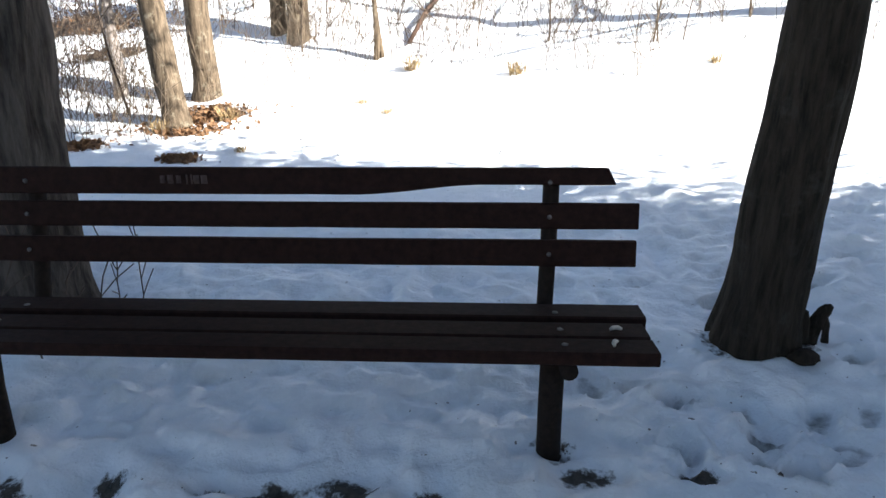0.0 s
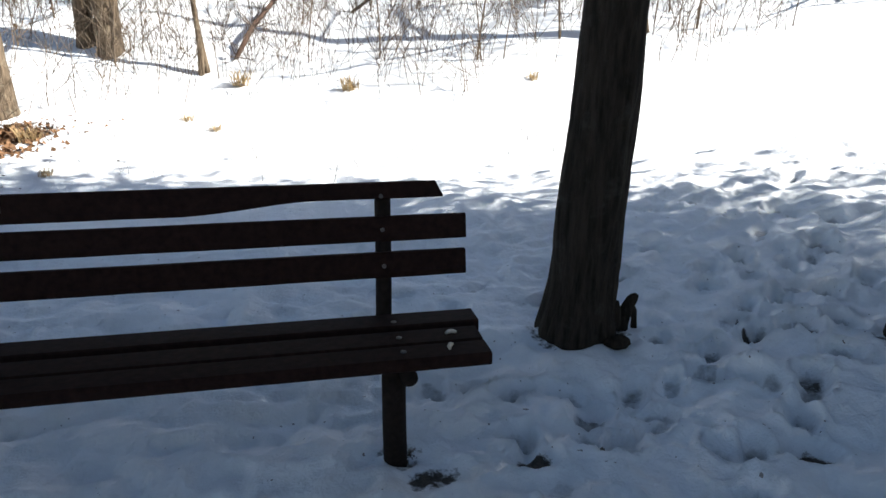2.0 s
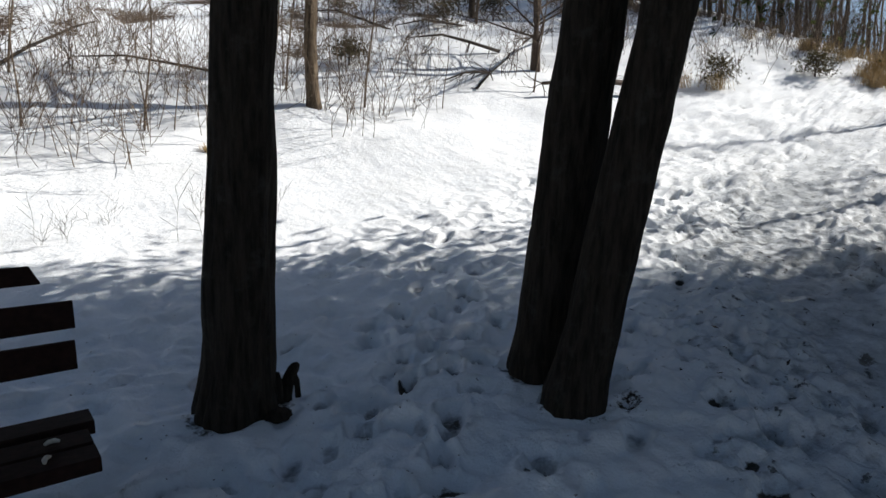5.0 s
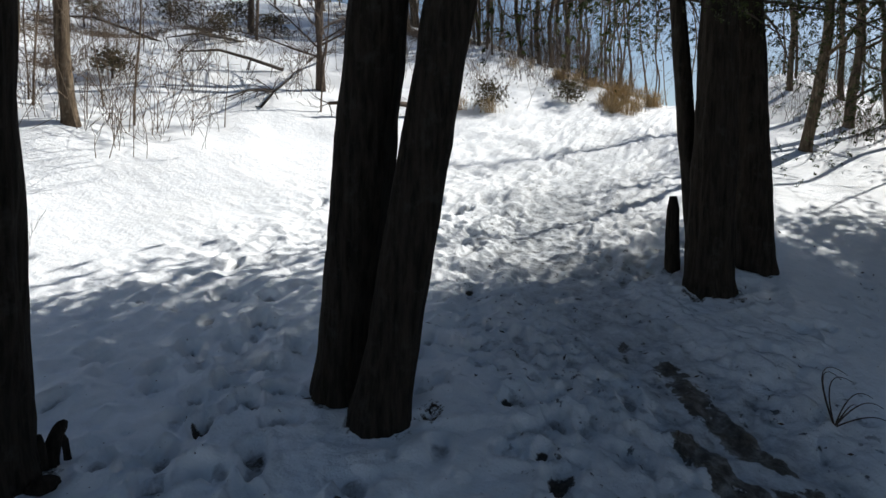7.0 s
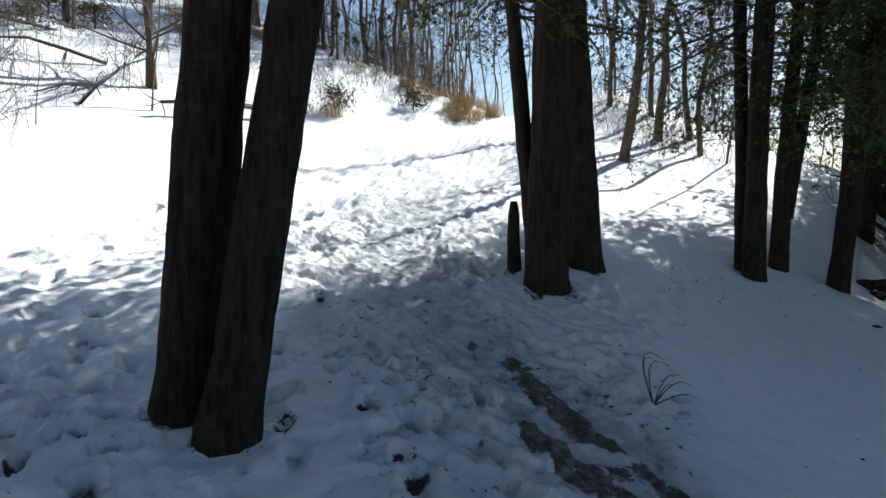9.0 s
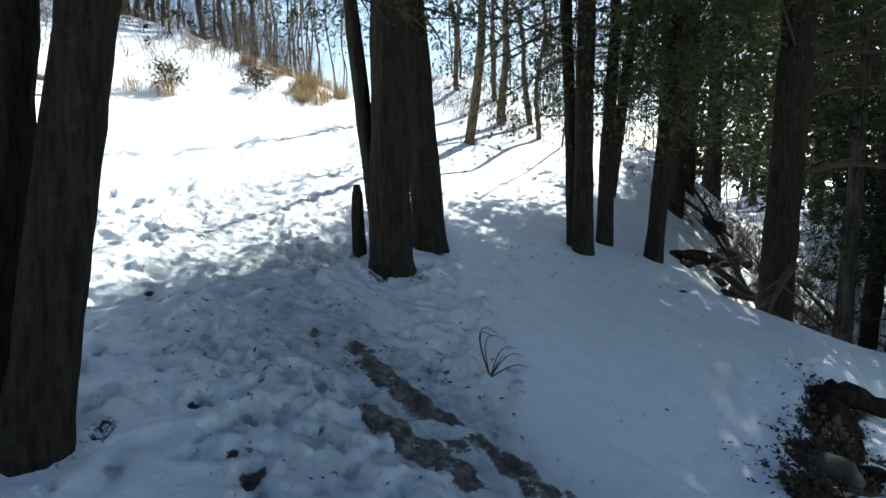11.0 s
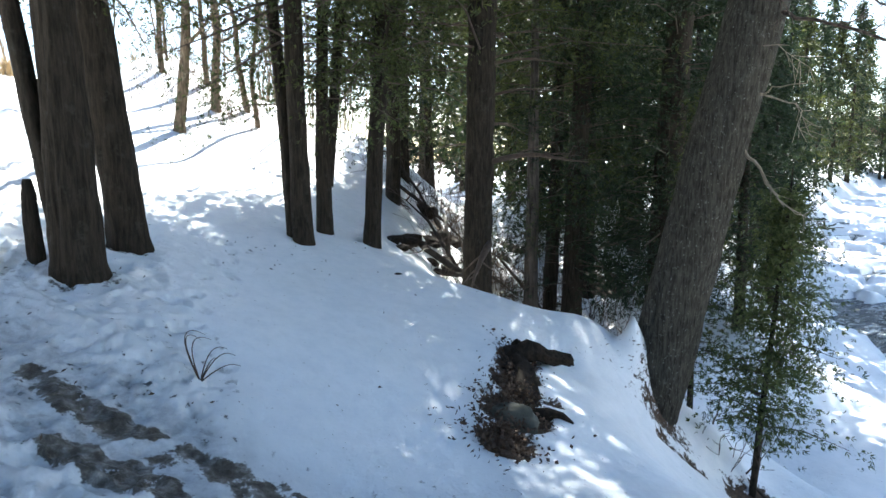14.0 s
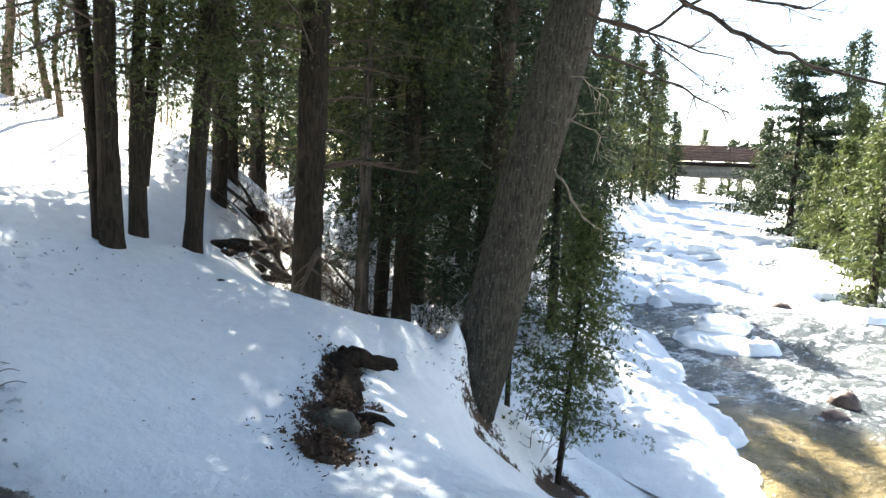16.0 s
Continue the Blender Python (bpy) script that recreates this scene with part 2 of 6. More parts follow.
def tube(points, radii, sides=8, flute=0.0, seed=0.0, rough=0.0, cap=True, ridge=0.0):
    """Vertices and quads of a tapered tube along points; flute and rough make it ridged and knobbly."""
    pts = [Vector(p) for p in points]
    vs, fs = [], []
    side = None
    for i, p in enumerate(pts):
        d = (pts[min(i + 1, len(pts) - 1)] - pts[max(i - 1, 0)]).normalized()
        if side is None:
            side = d.orthogonal().normalized()
        side = (side - d * side.dot(d)).normalized()
        up = d.cross(side)
        for k in range(sides):
            an = 2 * math.pi * k / sides
            r = radii[i]
            if flute:
                r *= 1 + flute * (math.sin(3 * an + seed) + 0.6 * math.sin(7 * an + 2.3 * seed + 0.4 * i * 0.2))
            if rough:
                r *= 1 + rough * noise.noise((math.cos(an) * 2 + seed, math.sin(an) * 2, p.z * 2.5 + seed)) + 0.5 * rough * noise.noise((math.cos(an) * 7 + seed, math.sin(an) * 7, p.z * 5))
            if ridge:
                q = (math.cos(an) * 9 + seed, math.sin(an) * 9, p.z * 1.6)
                r += ridge * (0.5 - 2.2 * abs(noise.noise(q))) + 0.4 * ridge * noise.noise((q[0] * 2.6, q[1] * 2.6, p.z * 7))
            vs.append(p + side * (math.cos(an) * r) + up * (math.sin(an) * r))
    for i in range(len(pts) - 1):
        for k in range(sides):
            a, b = i * sides + k, i * sides + (k + 1) % sides
            fs.append((a, b, b + sides, a + sides))
    if cap:
        for ring in (0, len(pts) - 1):
            c = len(vs)
            vs.append(pts[ring])
            for k in range(0, sides, 2):
                a, b, d = ring * sides + k, ring * sides + (k + 1) % sides, ring * sides + (k + 2) % sides
                fs.append((c, d, b, a) if ring == 0 else (c, a, b, d))
    return vs, fs


def tubes_mesh(name, list_of):
    vs, fs = [], []
    for v, f in list_of:
        o = len(vs)
        vs += v
        fs += [tuple(i + o for i in q) for q in f]
    return raw_mesh(name, [tuple(v) for v in vs], fs)


def sprays(name, centres, ways, length, width, rng, fan=1):
    """Foliage: for each centre a bent frond hanging along its way, of one leaflet or a fan of three."""
    n = len(centres)
    c, w = np.asarray(centres), np.asarray(ways)
    w = w / np.linalg.norm(w, axis=1)[:, None]
    s = rng.normal(size=(n, 3))
    s = np.cross(w, s)
    s /= np.linalg.norm(s, axis=1)[:, None] + 1e-9
    ln = (length * rng.uniform(0.6, 1.35, n))[:, None]
    wd = (width * rng.uniform(0.6, 1.3, n))[:, None]
    bend = np.cross(s, w) * ln * rng.uniform(-0.25, 0.25, n)[:, None]
    root = c - w * ln / 2
    blades = []
    for turn, size in ((0.0, 1.0),) if fan == 1 else ((0.0, 1.0), (0.65, 0.75), (-0.65, 0.75)):
        d = w * math.cos(turn) + s * math.sin(turn)
        t = s * math.cos(turn) - w * math.sin(turn)
        blades.append(np.stack([root, root + d * ln * size * 0.55 + t * wd / 2 + bend, root + d * ln * size, root + d * ln * size * 0.55 - t * wd / 2 + bend * 0.6], 1))
    v = np.concatenate(blades).reshape(-1, 3)
    return raw_mesh(name, v, np.arange(len(v)).reshape(-1, 4))
# ---------------------------------------------------------------- the lie of the land
def sp(v, k=0.5):
    """Soft ramp: 0 below, v above, rounded over about k metres."""
    return k * np.logaddexp(0.0, np.asarray(v, float) / k)


def step(v, a, b):
    t = np.clip((np.asarray(v, float) - a) / (b - a), 0, 1)
    return t * t * (3 - 2 * t)


SHORE = [(-60, -6.2), (-3, -6.2), (2.6, -6.5), (3.9, -7.6), (4.7, -9.2), (7.5, -11.2), (11, -15.4), (17, -22.5), (28, -40), (39, -62), (70, -116)]


def shore_gap(x, y):
    """Metres from the near shore, positive on land."""
    best = np.full(np.shape(x), 1e9)
    sign = np.ones(np.shape(x))
    for (ax, ay), (bx, by) in zip(SHORE, SHORE[1:]):
        dx, dy = bx - ax, by - ay
        u = np.clip(((x - ax) * dx + (y - ay) * dy) / (dx * dx + dy * dy), 0, 1)
        d = np.hypot(x - ax - u * dx, y - ay - u * dy)
        s = np.where(dx * (y - ay) - dy * (x - ax) >= 0, 1.0, -1.0)
        near = d < best
        best, sign = np.where(near, d, best), np.where(near, s, sign)
    return best * sign


def river_level(x, y):
    """The rapids climb upstream."""
    r = np.hypot(x - 4, y + 8)
    return -2.8 + 0.030 * sp(r - 6, 2.0) + 0.12 * step(r, 9, 11) + 0.15 * step(r, 19, 22)


def far_width(x, y):
    return 7.0 + 2.5 * step(y, -62, -42) + 16.0 * step(y, -27, -13)


def crest(x):
    """Where the bank breaks down to the water."""
    return -3.3 - 1.6 * np.exp(-((x - 6.1) / 1.0) ** 2) + 0.2 * np.exp(-((x - 9.5) / 2.5) ** 2) - 0.30 * sp(x - 9.3, 1.0)


def land(x, y):
    x, y = np.asarray(x, float), np.asarray(y, float)
    xs = 17.5 - sp(17.5 - x, 2.0)
    z = 0.155 * sp(xs - 1.2) + 0.05 * sp(np.minimum(y, 30) - 2)
    z = z - 0.22 * sp(1.3 - np.maximum(y, -14)) * step(x, 0.3, 3.6) * (1 - 0.45 * step(x, 9, 18))
    rise = 0.42 * sp(y - (7.3 - 0.25 * np.clip(x, -12, 22)), 1.0)
    z = z + 6.0 * np.tanh(rise / 6.0)
    up = step(y, -0.5, 2.0)
    z = z + (0.13 * sp(np.minimum(x, 25 - 8 * up) - 12, 1.0) - 0.08 * up * sp(np.minimum(x, 40) - 18.5, 1.0)) * step(y, -9, -2)
    z = z + 1.05 * step(x, 15.5, 21) * np.exp(-((y - 0.1) / 1.9) ** 2) * step(x, 40, 26)      # the knoll beyond the trail
    past = crest(x) - y
    z = z - 0.80 * sp(past, 0.22) * np.exp(-(np.maximum(past, 0) / 4.2) ** 2)
    z = z - 0.22 * np.exp(-((x - 5.35) / 0.5) ** 2 - ((y + 3.75) / 0.45) ** 2)          # the hollow under the roots
    z = z + 0.14 * np.exp(-((x - 6.1) / 0.45) ** 2 - ((y + 4.55) / 0.4) ** 2)           # snow banked up against the old tree
    z = z + 0.62 * np.exp(-((x - 5.58) / 0.17) ** 2 - ((y + 4.83) / 0.14) ** 2)
    z = z - 0.5 * step(x, 0.5, -3) * step(y, 0.5, -4)
    gap = shore_gap(x, y)
    roof = river_level(x, y) + 0.08 + 0.42 * sp(gap, 0.35) + 1.1 * sp(gap - 1.7, 0.25)
    low = -0.6 * sp(-gap, 0.4)
    z = np.where(z < roof, z, roof + 0.15 * np.tanh((z - roof) / 0.15)) 
    k = step(gap, 8.0, 2.0)
    z = z * (1 - k) + np.minimum(z, roof) * k
    z = np.where(gap < 0, np.minimum(z, river_level(x, y) - 0.25 + np.maximum(low, -1.2)), z)
    # the far bank
    far = -gap - far_width(x, y)
    return np.where(far > 0, river_level(x, y) - 0.3 + 1.5 * step(far, 0, 3.5) + 0.10 * sp(far - 3, 1.0), z)


TRAIL = [(-3.0, -2.2), (1.4, -1.8), (2.75, -1.1), (3.33, -0.47), (3.66, -0.06), (4.19, 0.46), (4.67, 1.0), (5.3, 1.5), (6.4, 2.15), (10, 2.9), (15, 3.4), (22, 3.6)]


def trail_gap(x, y):
    best = np.full(np.shape(x), 1e9)
    for (ax, ay), (bx, by) in zip(TRAIL, TRAIL[1:]):
        dx, dy = bx - ax, by - ay
        u = np.clip(((x - ax) * dx + (y - ay) * dy) / (dx * dx + dy * dy), 0, 1)
        best = np.minimum(best, np.hypot(x - ax - u * dx, y - ay - u * dy))
    return best


def spacing(lo, hi, fine, near_lo, near_hi, far_lo, far_hi):
    """Even steps from lo to hi, growing slowly out to the near limits and fast beyond them."""
    mid = np.arange(lo, hi, fine)
    out, d = [mid[-1]], fine
    while out[-1] < far_hi:
        d *= 1.024 if out[-1] < near_hi else 1.10
        out.append(out[-1] + d)
    back, d = [mid[0]], fine
    while back[-1] > far_lo:
        d *= 1.024 if back[-1] > near_lo else 1.10
        back.append(back[-1] - d)
    return np.concatenate([back[:0:-1], mid, out[1:]])


def smoothness(x, y):
    """0 on the wind-smoothed bank, 1 where people walk."""
    return 1 - step(-y + 0.14 * (x - 3), 0.35, 1.0) * step(x, 2.4, 3.6) * 0.93


PRINT_RNG = np.random.default_rng(5)


def prints():
    """Footprints, each (x, y, way, length, width, depth): trails of steps and loose treading."""
    rng, out = PRINT_RNG, []
    walks = [((1.0, 1.5), (2.4, 2.9)), ((1.5, 1.7), (3.4, 3.4)), ((0.8, 2.4), (1.6, 1.5)), ((3.0, 4.4), (4.6, 2.6)), ((1.6, 0.9), (4.2, 2.3)), ((0.6, 1.3), (2.2, 1.2)),
             ((3.2, 3.6), (4.4, 4.6)), ((2.3, 0.3), (5.8, 2.1)), ((2.6, -0.2), (6.4, 1.7)), ((3.4, 2.3), (5.2, 3.3)), ((-1.6, 1.35), (0.9, 1.2)), ((-1.0, 1.1), (1.4, 1.5)),
             ((3.2, 0.9), (5.4, 2.5)), ((4.9, 0.2), (7.2, 1.5)), ((5.5, 2.4), (13, 3.9)), ((6, 1.5), (14, 2.6)),
             ((0.4, 3.2), (2.3, 3.4)), ((4.3, 1.7), (9, 2.2)), ((5.2, -0.4), (7.6, -0.9)), ((7.4, -0.6), (10, 1.0))]
    for (ax, ay), (bx, by) in walks:
        n = int(math.hypot(bx - ax, by - ay) / 0.27)
        way = math.atan2(by - ay, bx - ax)
        for i in range(n):
            s = (i % 2 - 0.5) * 0.24
            t = (i + rng.uniform(-0.2, 0.2)) / n
            out.append((ax + (bx - ax) * t - math.sin(way) * s + rng.normal(0, 0.05), ay + (by - ay) * t + math.cos(way) * s + rng.normal(0, 0.05),
                        way + rng.normal(0, 0.35), rng.uniform(0.085, 0.12), rng.uniform(0.05, 0.068), rng.uniform(0.035, 0.07)))
    # the deep steps between the bench and the twin cedar, and beside the trail
    for x, y in [(2.5, 3.57), (2.61, 3.17), (2.47, 2.98), (2.9, 3.23), (3.07, 2.99), (3.46, 3.2), (3.44, 3.03), (2.75, 2.94), (2.71, 2.66), (2.58, 2.33), (2.34, 2.38), (2.77, 2.29), (2.52, 2.05), (2.26, 1.95), (2.16, 1.84), (1.99, 2.04), (1.93, 2.37),
                 (1.85, 2.14), (1.99, 1.73), (2.26, 1.38), (3.31, 3.52), (3.23, 2.59), (2.99, 2.61), (3.38, 1.13), (4.24, 1.29), (3.12, 0.91), (3.28, 0.85), (3.7, 0.58), (5.05, 2.24), (4.84, 1.99), (0.94, 2.22), (1.22, 2.0), (0.87, 1.9), (1.22, 1.75), (1.56, 1.62), (1.98, 1.72), (4.2, -0.02), (5.45, -0.12), (5.34, -0.26)]:
        out.append((x, y, rng.uniform(0.2, 1.6), rng.uniform(0.085, 0.125), rng.uniform(0.055, 0.078), rng.uniform(0.06, 0.105)))
    for _ in range(620):
        i = rng.integers(3, len(TRAIL) - 2)
        t = rng.uniform()
        x = TRAIL[i][0] * (1 - t) + TRAIL[i + 1][0] * t + rng.normal(0, 0.55)
        y = TRAIL[i][1] * (1 - t) + TRAIL[i + 1][1] * t + abs(rng.normal(0, 0.7)) - 0.15
        out.append((x, y, rng.uniform(0, 6.3), rng.uniform(0.04, 0.10), rng.uniform(0.03, 0.05), rng.uniform(0.03, 0.06)))
    # the trodden slope in the sun
    for _ in range(900):
        x = rng.uniform(5.5, 17)
        y = 1.6 + 0.16 * (x - 5.5) + abs(rng.normal(0, 1.5)) - 0.7
        out.append((x, y, rng.normal(0.25, 0.5), rng.uniform(0.09, 0.19), rng.uniform(0.05, 0.09), rng.uniform(0.06, 0.13)))
    return out


def build_ground():
    xs = spacing(-1.7, 6.2, 0.018, -8, 20, -420, 520)
    ys = spacing(-0.9, 4.2, 0.018, -7, 13, -420, 420)
    X, Y = np.meshgrid(xs, ys)
    Z = land(X, Y)
    soft = smoothness(X, Y)
    near = step(np.hypot(X - 2, Y - 1), 60, 12)
    Z += near * (0.05 * vnoise(X, Y, 1.7, 1) + 0.03 * vnoise(X, Y, 0.7, 2) * (0.35 + 0.65 * soft))
    seat = np.exp(-((X + 0.6) / 1.9) ** 4 - ((Y - 2.0) / 1.1) ** 4)
    by_trail = 1 - 0.65 * step(trail_gap(X, Y), 1.9, 0.8) * step(X, 1.5, 2.5)
    Z += near * soft * step(Y - 0.08 * X, 5.4, 4.2) * (0.017 * vnoise(X + 0.05 * vnoise(X, Y, 0.1, 81), Y * 1.3, 0.115, 82) + 0.008 * vnoise(X, Y, 0.06, 83))
    trod = step(trail_gap(X, Y), 0.40, 0.20) * step(X, 1.6, 2.6) * step(np.hypot(X, Y), 26, 8)
    Z += near * soft * (1 - 0.75 * trod) * (0.017 + 0.010 * vnoise(X, Y, 0.30, 3) + 0.006 * vnoise(X, Y, 0.13, 4) - 0.050 * by_trail * (1 - 0.8 * seat) * np.abs(vnoise(X + 0.12 * vnoise(X, Y, 0.3, 24), Y * 1.3, 0.34, 23)) - 0.026 * np.abs(vnoise(X, Y + 0.06 * vnoise(X, Y, 0.2, 15), 0.16, 17)) + 0.006 * vnoise(X, Y, 0.07, 18)) * (0.25 + 0.75 * step(Y - 0.08 * X, 5.4, 4.2))
    Z += seat * (0.02 - 0.026 * np.abs(vnoise(X + 0.1 * vnoise(X, Y, 0.2, 71), Y, 0.31, 72)) - 0.030 * np.abs(vnoise(X + 0.04 * vnoise(X, Y, 0.09, 75), Y * 1.4, 0.13, 73)) + 0.010 * vnoise(X, Y, 0.2, 74) + 0.009 * vnoise(X, Y, 0.07, 76))
    hill = step(Y - (7.3 - 0.25 * X), -0.5, 2.0) * step(np.hypot(X, Y), 90, 30)
    Z += hill * (0.10 * vnoise(X, Y, 2.2, 5) + (0.3 + 0.7 * step(Y - (7.3 - 0.25 * X), 1.0, 3.0)) * (0.06 * vnoise(X, Y, 0.9, 6) + 0.03 * vnoise(X, Y, 0.45, 16)))
    wild = step(crest(X) - Y, 0.4, 2.0) * step(shore_gap(X, Y), -1, 1) * step(np.hypot(X, Y), 120, 30)
    Z += wild * (0.16 * vnoise(X, Y, 1.3, 7) + 0.10 * vnoise(X, Y, 0.5, 8))
    # a pushed-up rim beside the trail on the slope's side
    gap = trail_gap(X, Y)
    Z -= 0.035 * step(gap, 0.42, 0.15) * step(np.hypot(X, Y), 30, 8)
    Z += 0.03 * np.exp(-((gap - 0.62) / 0.16) ** 2) * (1 + vnoise(X, Y, 0.25, 9)) * step(X, 30, 8)
    bare, sunk, rim, wet = np.zeros_like(Z), np.zeros_like(Z), np.zeros_like(Z), np.zeros_like(Z)
    for px, py, way, ln, wd, dp in prints():
        if py > 5.2 or px > 7.5:
            ln, wd, dp = ln * 1.05, wd * 1.1, dp * 0.36
        elif (float(trail_gap(px, py)) < 1.1 and px > 2.6) or (py < -0.05 and px > 4):
            dp *= 0.45 if px > 4.2 else 0.7
        i0, i1 = np.searchsorted(xs, (px - 0.42, px + 0.42))
        j0, j1 = np.searchsorted(ys, (py - 0.42, py + 0.42))
        if i1 - i0 < 3 or j1 - j0 < 3:
            continue
        dx, dy = X[j0:j1, i0:i1] - px, Y[j0:j1, i0:i1] - py
        u, v = dx * math.cos(way) + dy * math.sin(way), -dx * math.sin(way) + dy * math.cos(way)
        d = np.hypot(u / ln, v / wd) * (1 + 0.22 * vnoise(dx + px * 7, dy + py * 7, 0.09, 51)) + 0.10 * vnoise(dx + px * 3, dy, 0.05, 52)
        sunk[j0:j1, i0:i1] = np.maximum(sunk[j0:j1, i0:i1], dp * np.exp(-np.maximum(d, 0) ** 6) * (1 - 0.25 * vnoise(u + px, v + py, 0.045, 53)))
        rim[j0:j1, i0:i1] = np.maximum(rim[j0:j1, i0:i1], 0.20 * dp * np.exp(-((d - 1.3) / 0.18) ** 2))
        # Each floor's darkening: slush plus recess shade, stronger the deeper the print.
        wet[j0:j1, i0:i1] = np.maximum(wet[j0:j1, i0:i1], min(0.80, 0.30 + 6.0 * dp) * np.exp(-(d / 0.85) ** 4))
        if dp > 0.075:
            bare[j0:j1, i0:i1] = np.maximum(bare[j0:j1, i0:i1], min(0.74, 0.48 + 8.0 * (dp - 0.075)) * np.exp(-(d / 0.72) ** 4))
    Z += (1 - 0.6 * trod) * (np.where(sunk > 0.3 * rim, 0, rim) - sunk)
    ice = 0.80 * step(gap, 0.20, 0.05) * step(X, 2.0, 2.6) * (step(X, 4.7, 3.6) * 0.55 + 0.32 * step(X, 7.5, 5.0)) + (0.18 * vnoise(X, Y, 0.45, 10) + 0.30 * vnoise(X, Y, 0.16, 11)) * step(gap, 0.45, 0.15) * step(X, 7, 5)
    along, across = (X - 3.32) * 0.66 + (Y + 0.02) * 0.75, (X - 3.32) * 0.75 - (Y + 0.02) * 0.66
    ice += (0.85 + 0.35 * vnoise(X, Y, 0.14, 12)) * np.exp(-(along / 0.42) ** 4 - (across / 0.13) ** 4)
    # steps thawed through to wet earth, in front of the bench and about the trees
    for px, py, s in [(-1.13, 1.82, 0.08), (-1.17, 1.69, 0.12), (-1.44, 1.73, 0.10), (-0.54, 1.74, 0.10), (-0.3, 1.75, 0.10), (-0.02, 1.70, 0.075), (0.50, 1.74, 0.095), (-0.76, 1.77, 0.045), (-0.42, 1.60, 0.13), (-0.9, 1.58, 0.13), (0.2, 1.56, 0.10), (0.79, 2.29, 0.05), (0.95, 2.22, 0.05),
                      (0.87, 1.90, 0.055), (0.86, 1.74, 0.06), (1.21, 2.0, 0.04), (1.20, 1.75, 0.065), (1.98, 2.05, 0.075), (1.90, 2.33, 0.05), (1.96, 1.72, 0.055), (1.85, 1.53, 0.085), (2.16, 1.83, 0.05), (2.34, 2.42, 0.05), (2.35, 2.54, 0.04), (3.34, 1.15, 0.055), (2.86, 0.68, 0.075), (2.98, 0.82, 0.045), (3.28, 0.86, 0.04), (2.23, 1.38, 0.06), (1.24, 1.79, 0.05), (4.77, 2.14, 0.05)]:
        d = np.hypot((X - px) / (s * 1.25), (Y - py) / (s * 0.85)) + 0.2 * vnoise(X + px, Y, 0.09, 45)
        bare = np.maximum(bare, (0.66 if px < 0.6 else 0.80) * np.exp(-np.maximum(d, 0) ** 3))
        Z -= 0.050 * np.exp(-np.maximum(d / 1.15, 0) ** 5) - (0.012 if px > 0.6 else 0.0) * np.exp(-((d - 1.5) / 0.3) ** 2)
    rough = (1 - 0.8 * trod) * step(gap, 1.5, 0.35) * soft * step(X, 1.0, 2.2) * step(np.hypot(X, Y), 20, 8) * (1 - 0.6 * step(gap, 0.36, 0.2))
    Z -= rough * (0.016 * np.abs(vnoise(X + 0.05 * vnoise(X, Y, 0.1, 61), Y, 0.11, 62)) - 0.010 * vnoise(X, Y, 0.065, 63) - 0.005 * vnoise(X, Y, 0.04, 65))
    for px, py, r in [(2.77, 1.6, 0.17), (2.89, 1.95, 0.18), (1.48, 2.68, 0.22), (5.76, 0.44, 0.25), (6.73, 0.15, 0.22), (0.39, 1.88, 0.06)]:
        bare = np.maximum(bare, (0.40 + 0.22 * vnoise(X, Y, 0.17, 46)) * np.exp(-((np.hypot(X - px, Y - py) - r) / 0.08) ** 2))
    # The 1.7 m band greys trodden snow and also darkens it as shade would.
    tread = (0.55 * step(gap + 0.3 * vnoise(X, Y, 0.5, 66), 1.7, 0.5) + 0.55 * step(gap + 0.12 * vnoise(X, Y, 0.3, 64), 0.40, 0.24)) * step(X, 1.2, 2.4) * soft * step(np.hypot(X, Y), 16, 7)
    litter = np.zeros_like(Z)
    for x, y, rx, ry, s in [(5.02, -4.75, 0.16, 0.12, 0.8), (4.9, -5.1, 0.14, 0.3, 0.8), (4.85, -5.8, 0.35, 0.35, 0.9), (4.86, -6.15, 0.4, 0.2, 0.9), (5.0, -3.03, 0.32, 0.20, 1.0), (4.7, -2.86, 0.34, 0.20, 1.0), (4.4, -2.70, 0.36, 0.20, 1.0), (4.05, -2.50, 0.38, 0.30, 1.0), (3.68, -2.22, 0.30, 0.24, 0.95), (4.15, -2.9, 0.12, 0.12, 0.8), (-3.05, 8.25, 0.8, 0.45, 0.8), (-3.2, 7.55, 0.55, 0.25, 0.6), (-7.2, 12.4, 2.6, 1.0, 0.8), (-5.6, 10.9, 1.1, 0.5, 0.75), (-4.2, 7.7, 0.8, 0.16, 0.6), (-2.8, 6.5, 0.14, 0.10, 0.6),
                            (-4.1, 7.0, 0.3, 0.15, 0.6), (21.5, 1.2, 2.6, 0.8, 0.8), (12.5, -4.4, 0.7, 0.35, 0.62), (9.8, -3.6, 0.5, 0.3, 0.6), (15.5, -6.5, 1.6, 1.0, 0.55), (-11, 9, 2.2, 1.2, 0.6), (13.2, -5.6, 1.0, 0.6, 0.7), (0.42, 1.88, 0.10, 0.07, 0.6), (2.95, 1.42, 0.16, 0.13, 0.58), (17, 9, 2.5, 1.2, 0.55), (5.3, -5.0, 0.35, 0.6, 0.62)]:
        litter = np.maximum(litter, s * np.exp(-((X - x) / rx) ** 2 - ((Y - y) / ry) ** 2))
    up = Y - (7.3 - 0.25 * np.clip(X, -12, 22))
    litter = np.maximum(litter, step(up, 3.0, 7.0) * step(np.hypot(X, Y), 70, 30) * (0.38 + 0.32 * vnoise(X, Y, 1.6, 41) + 0.22 * vnoise(X, Y, 0.6, 42)))
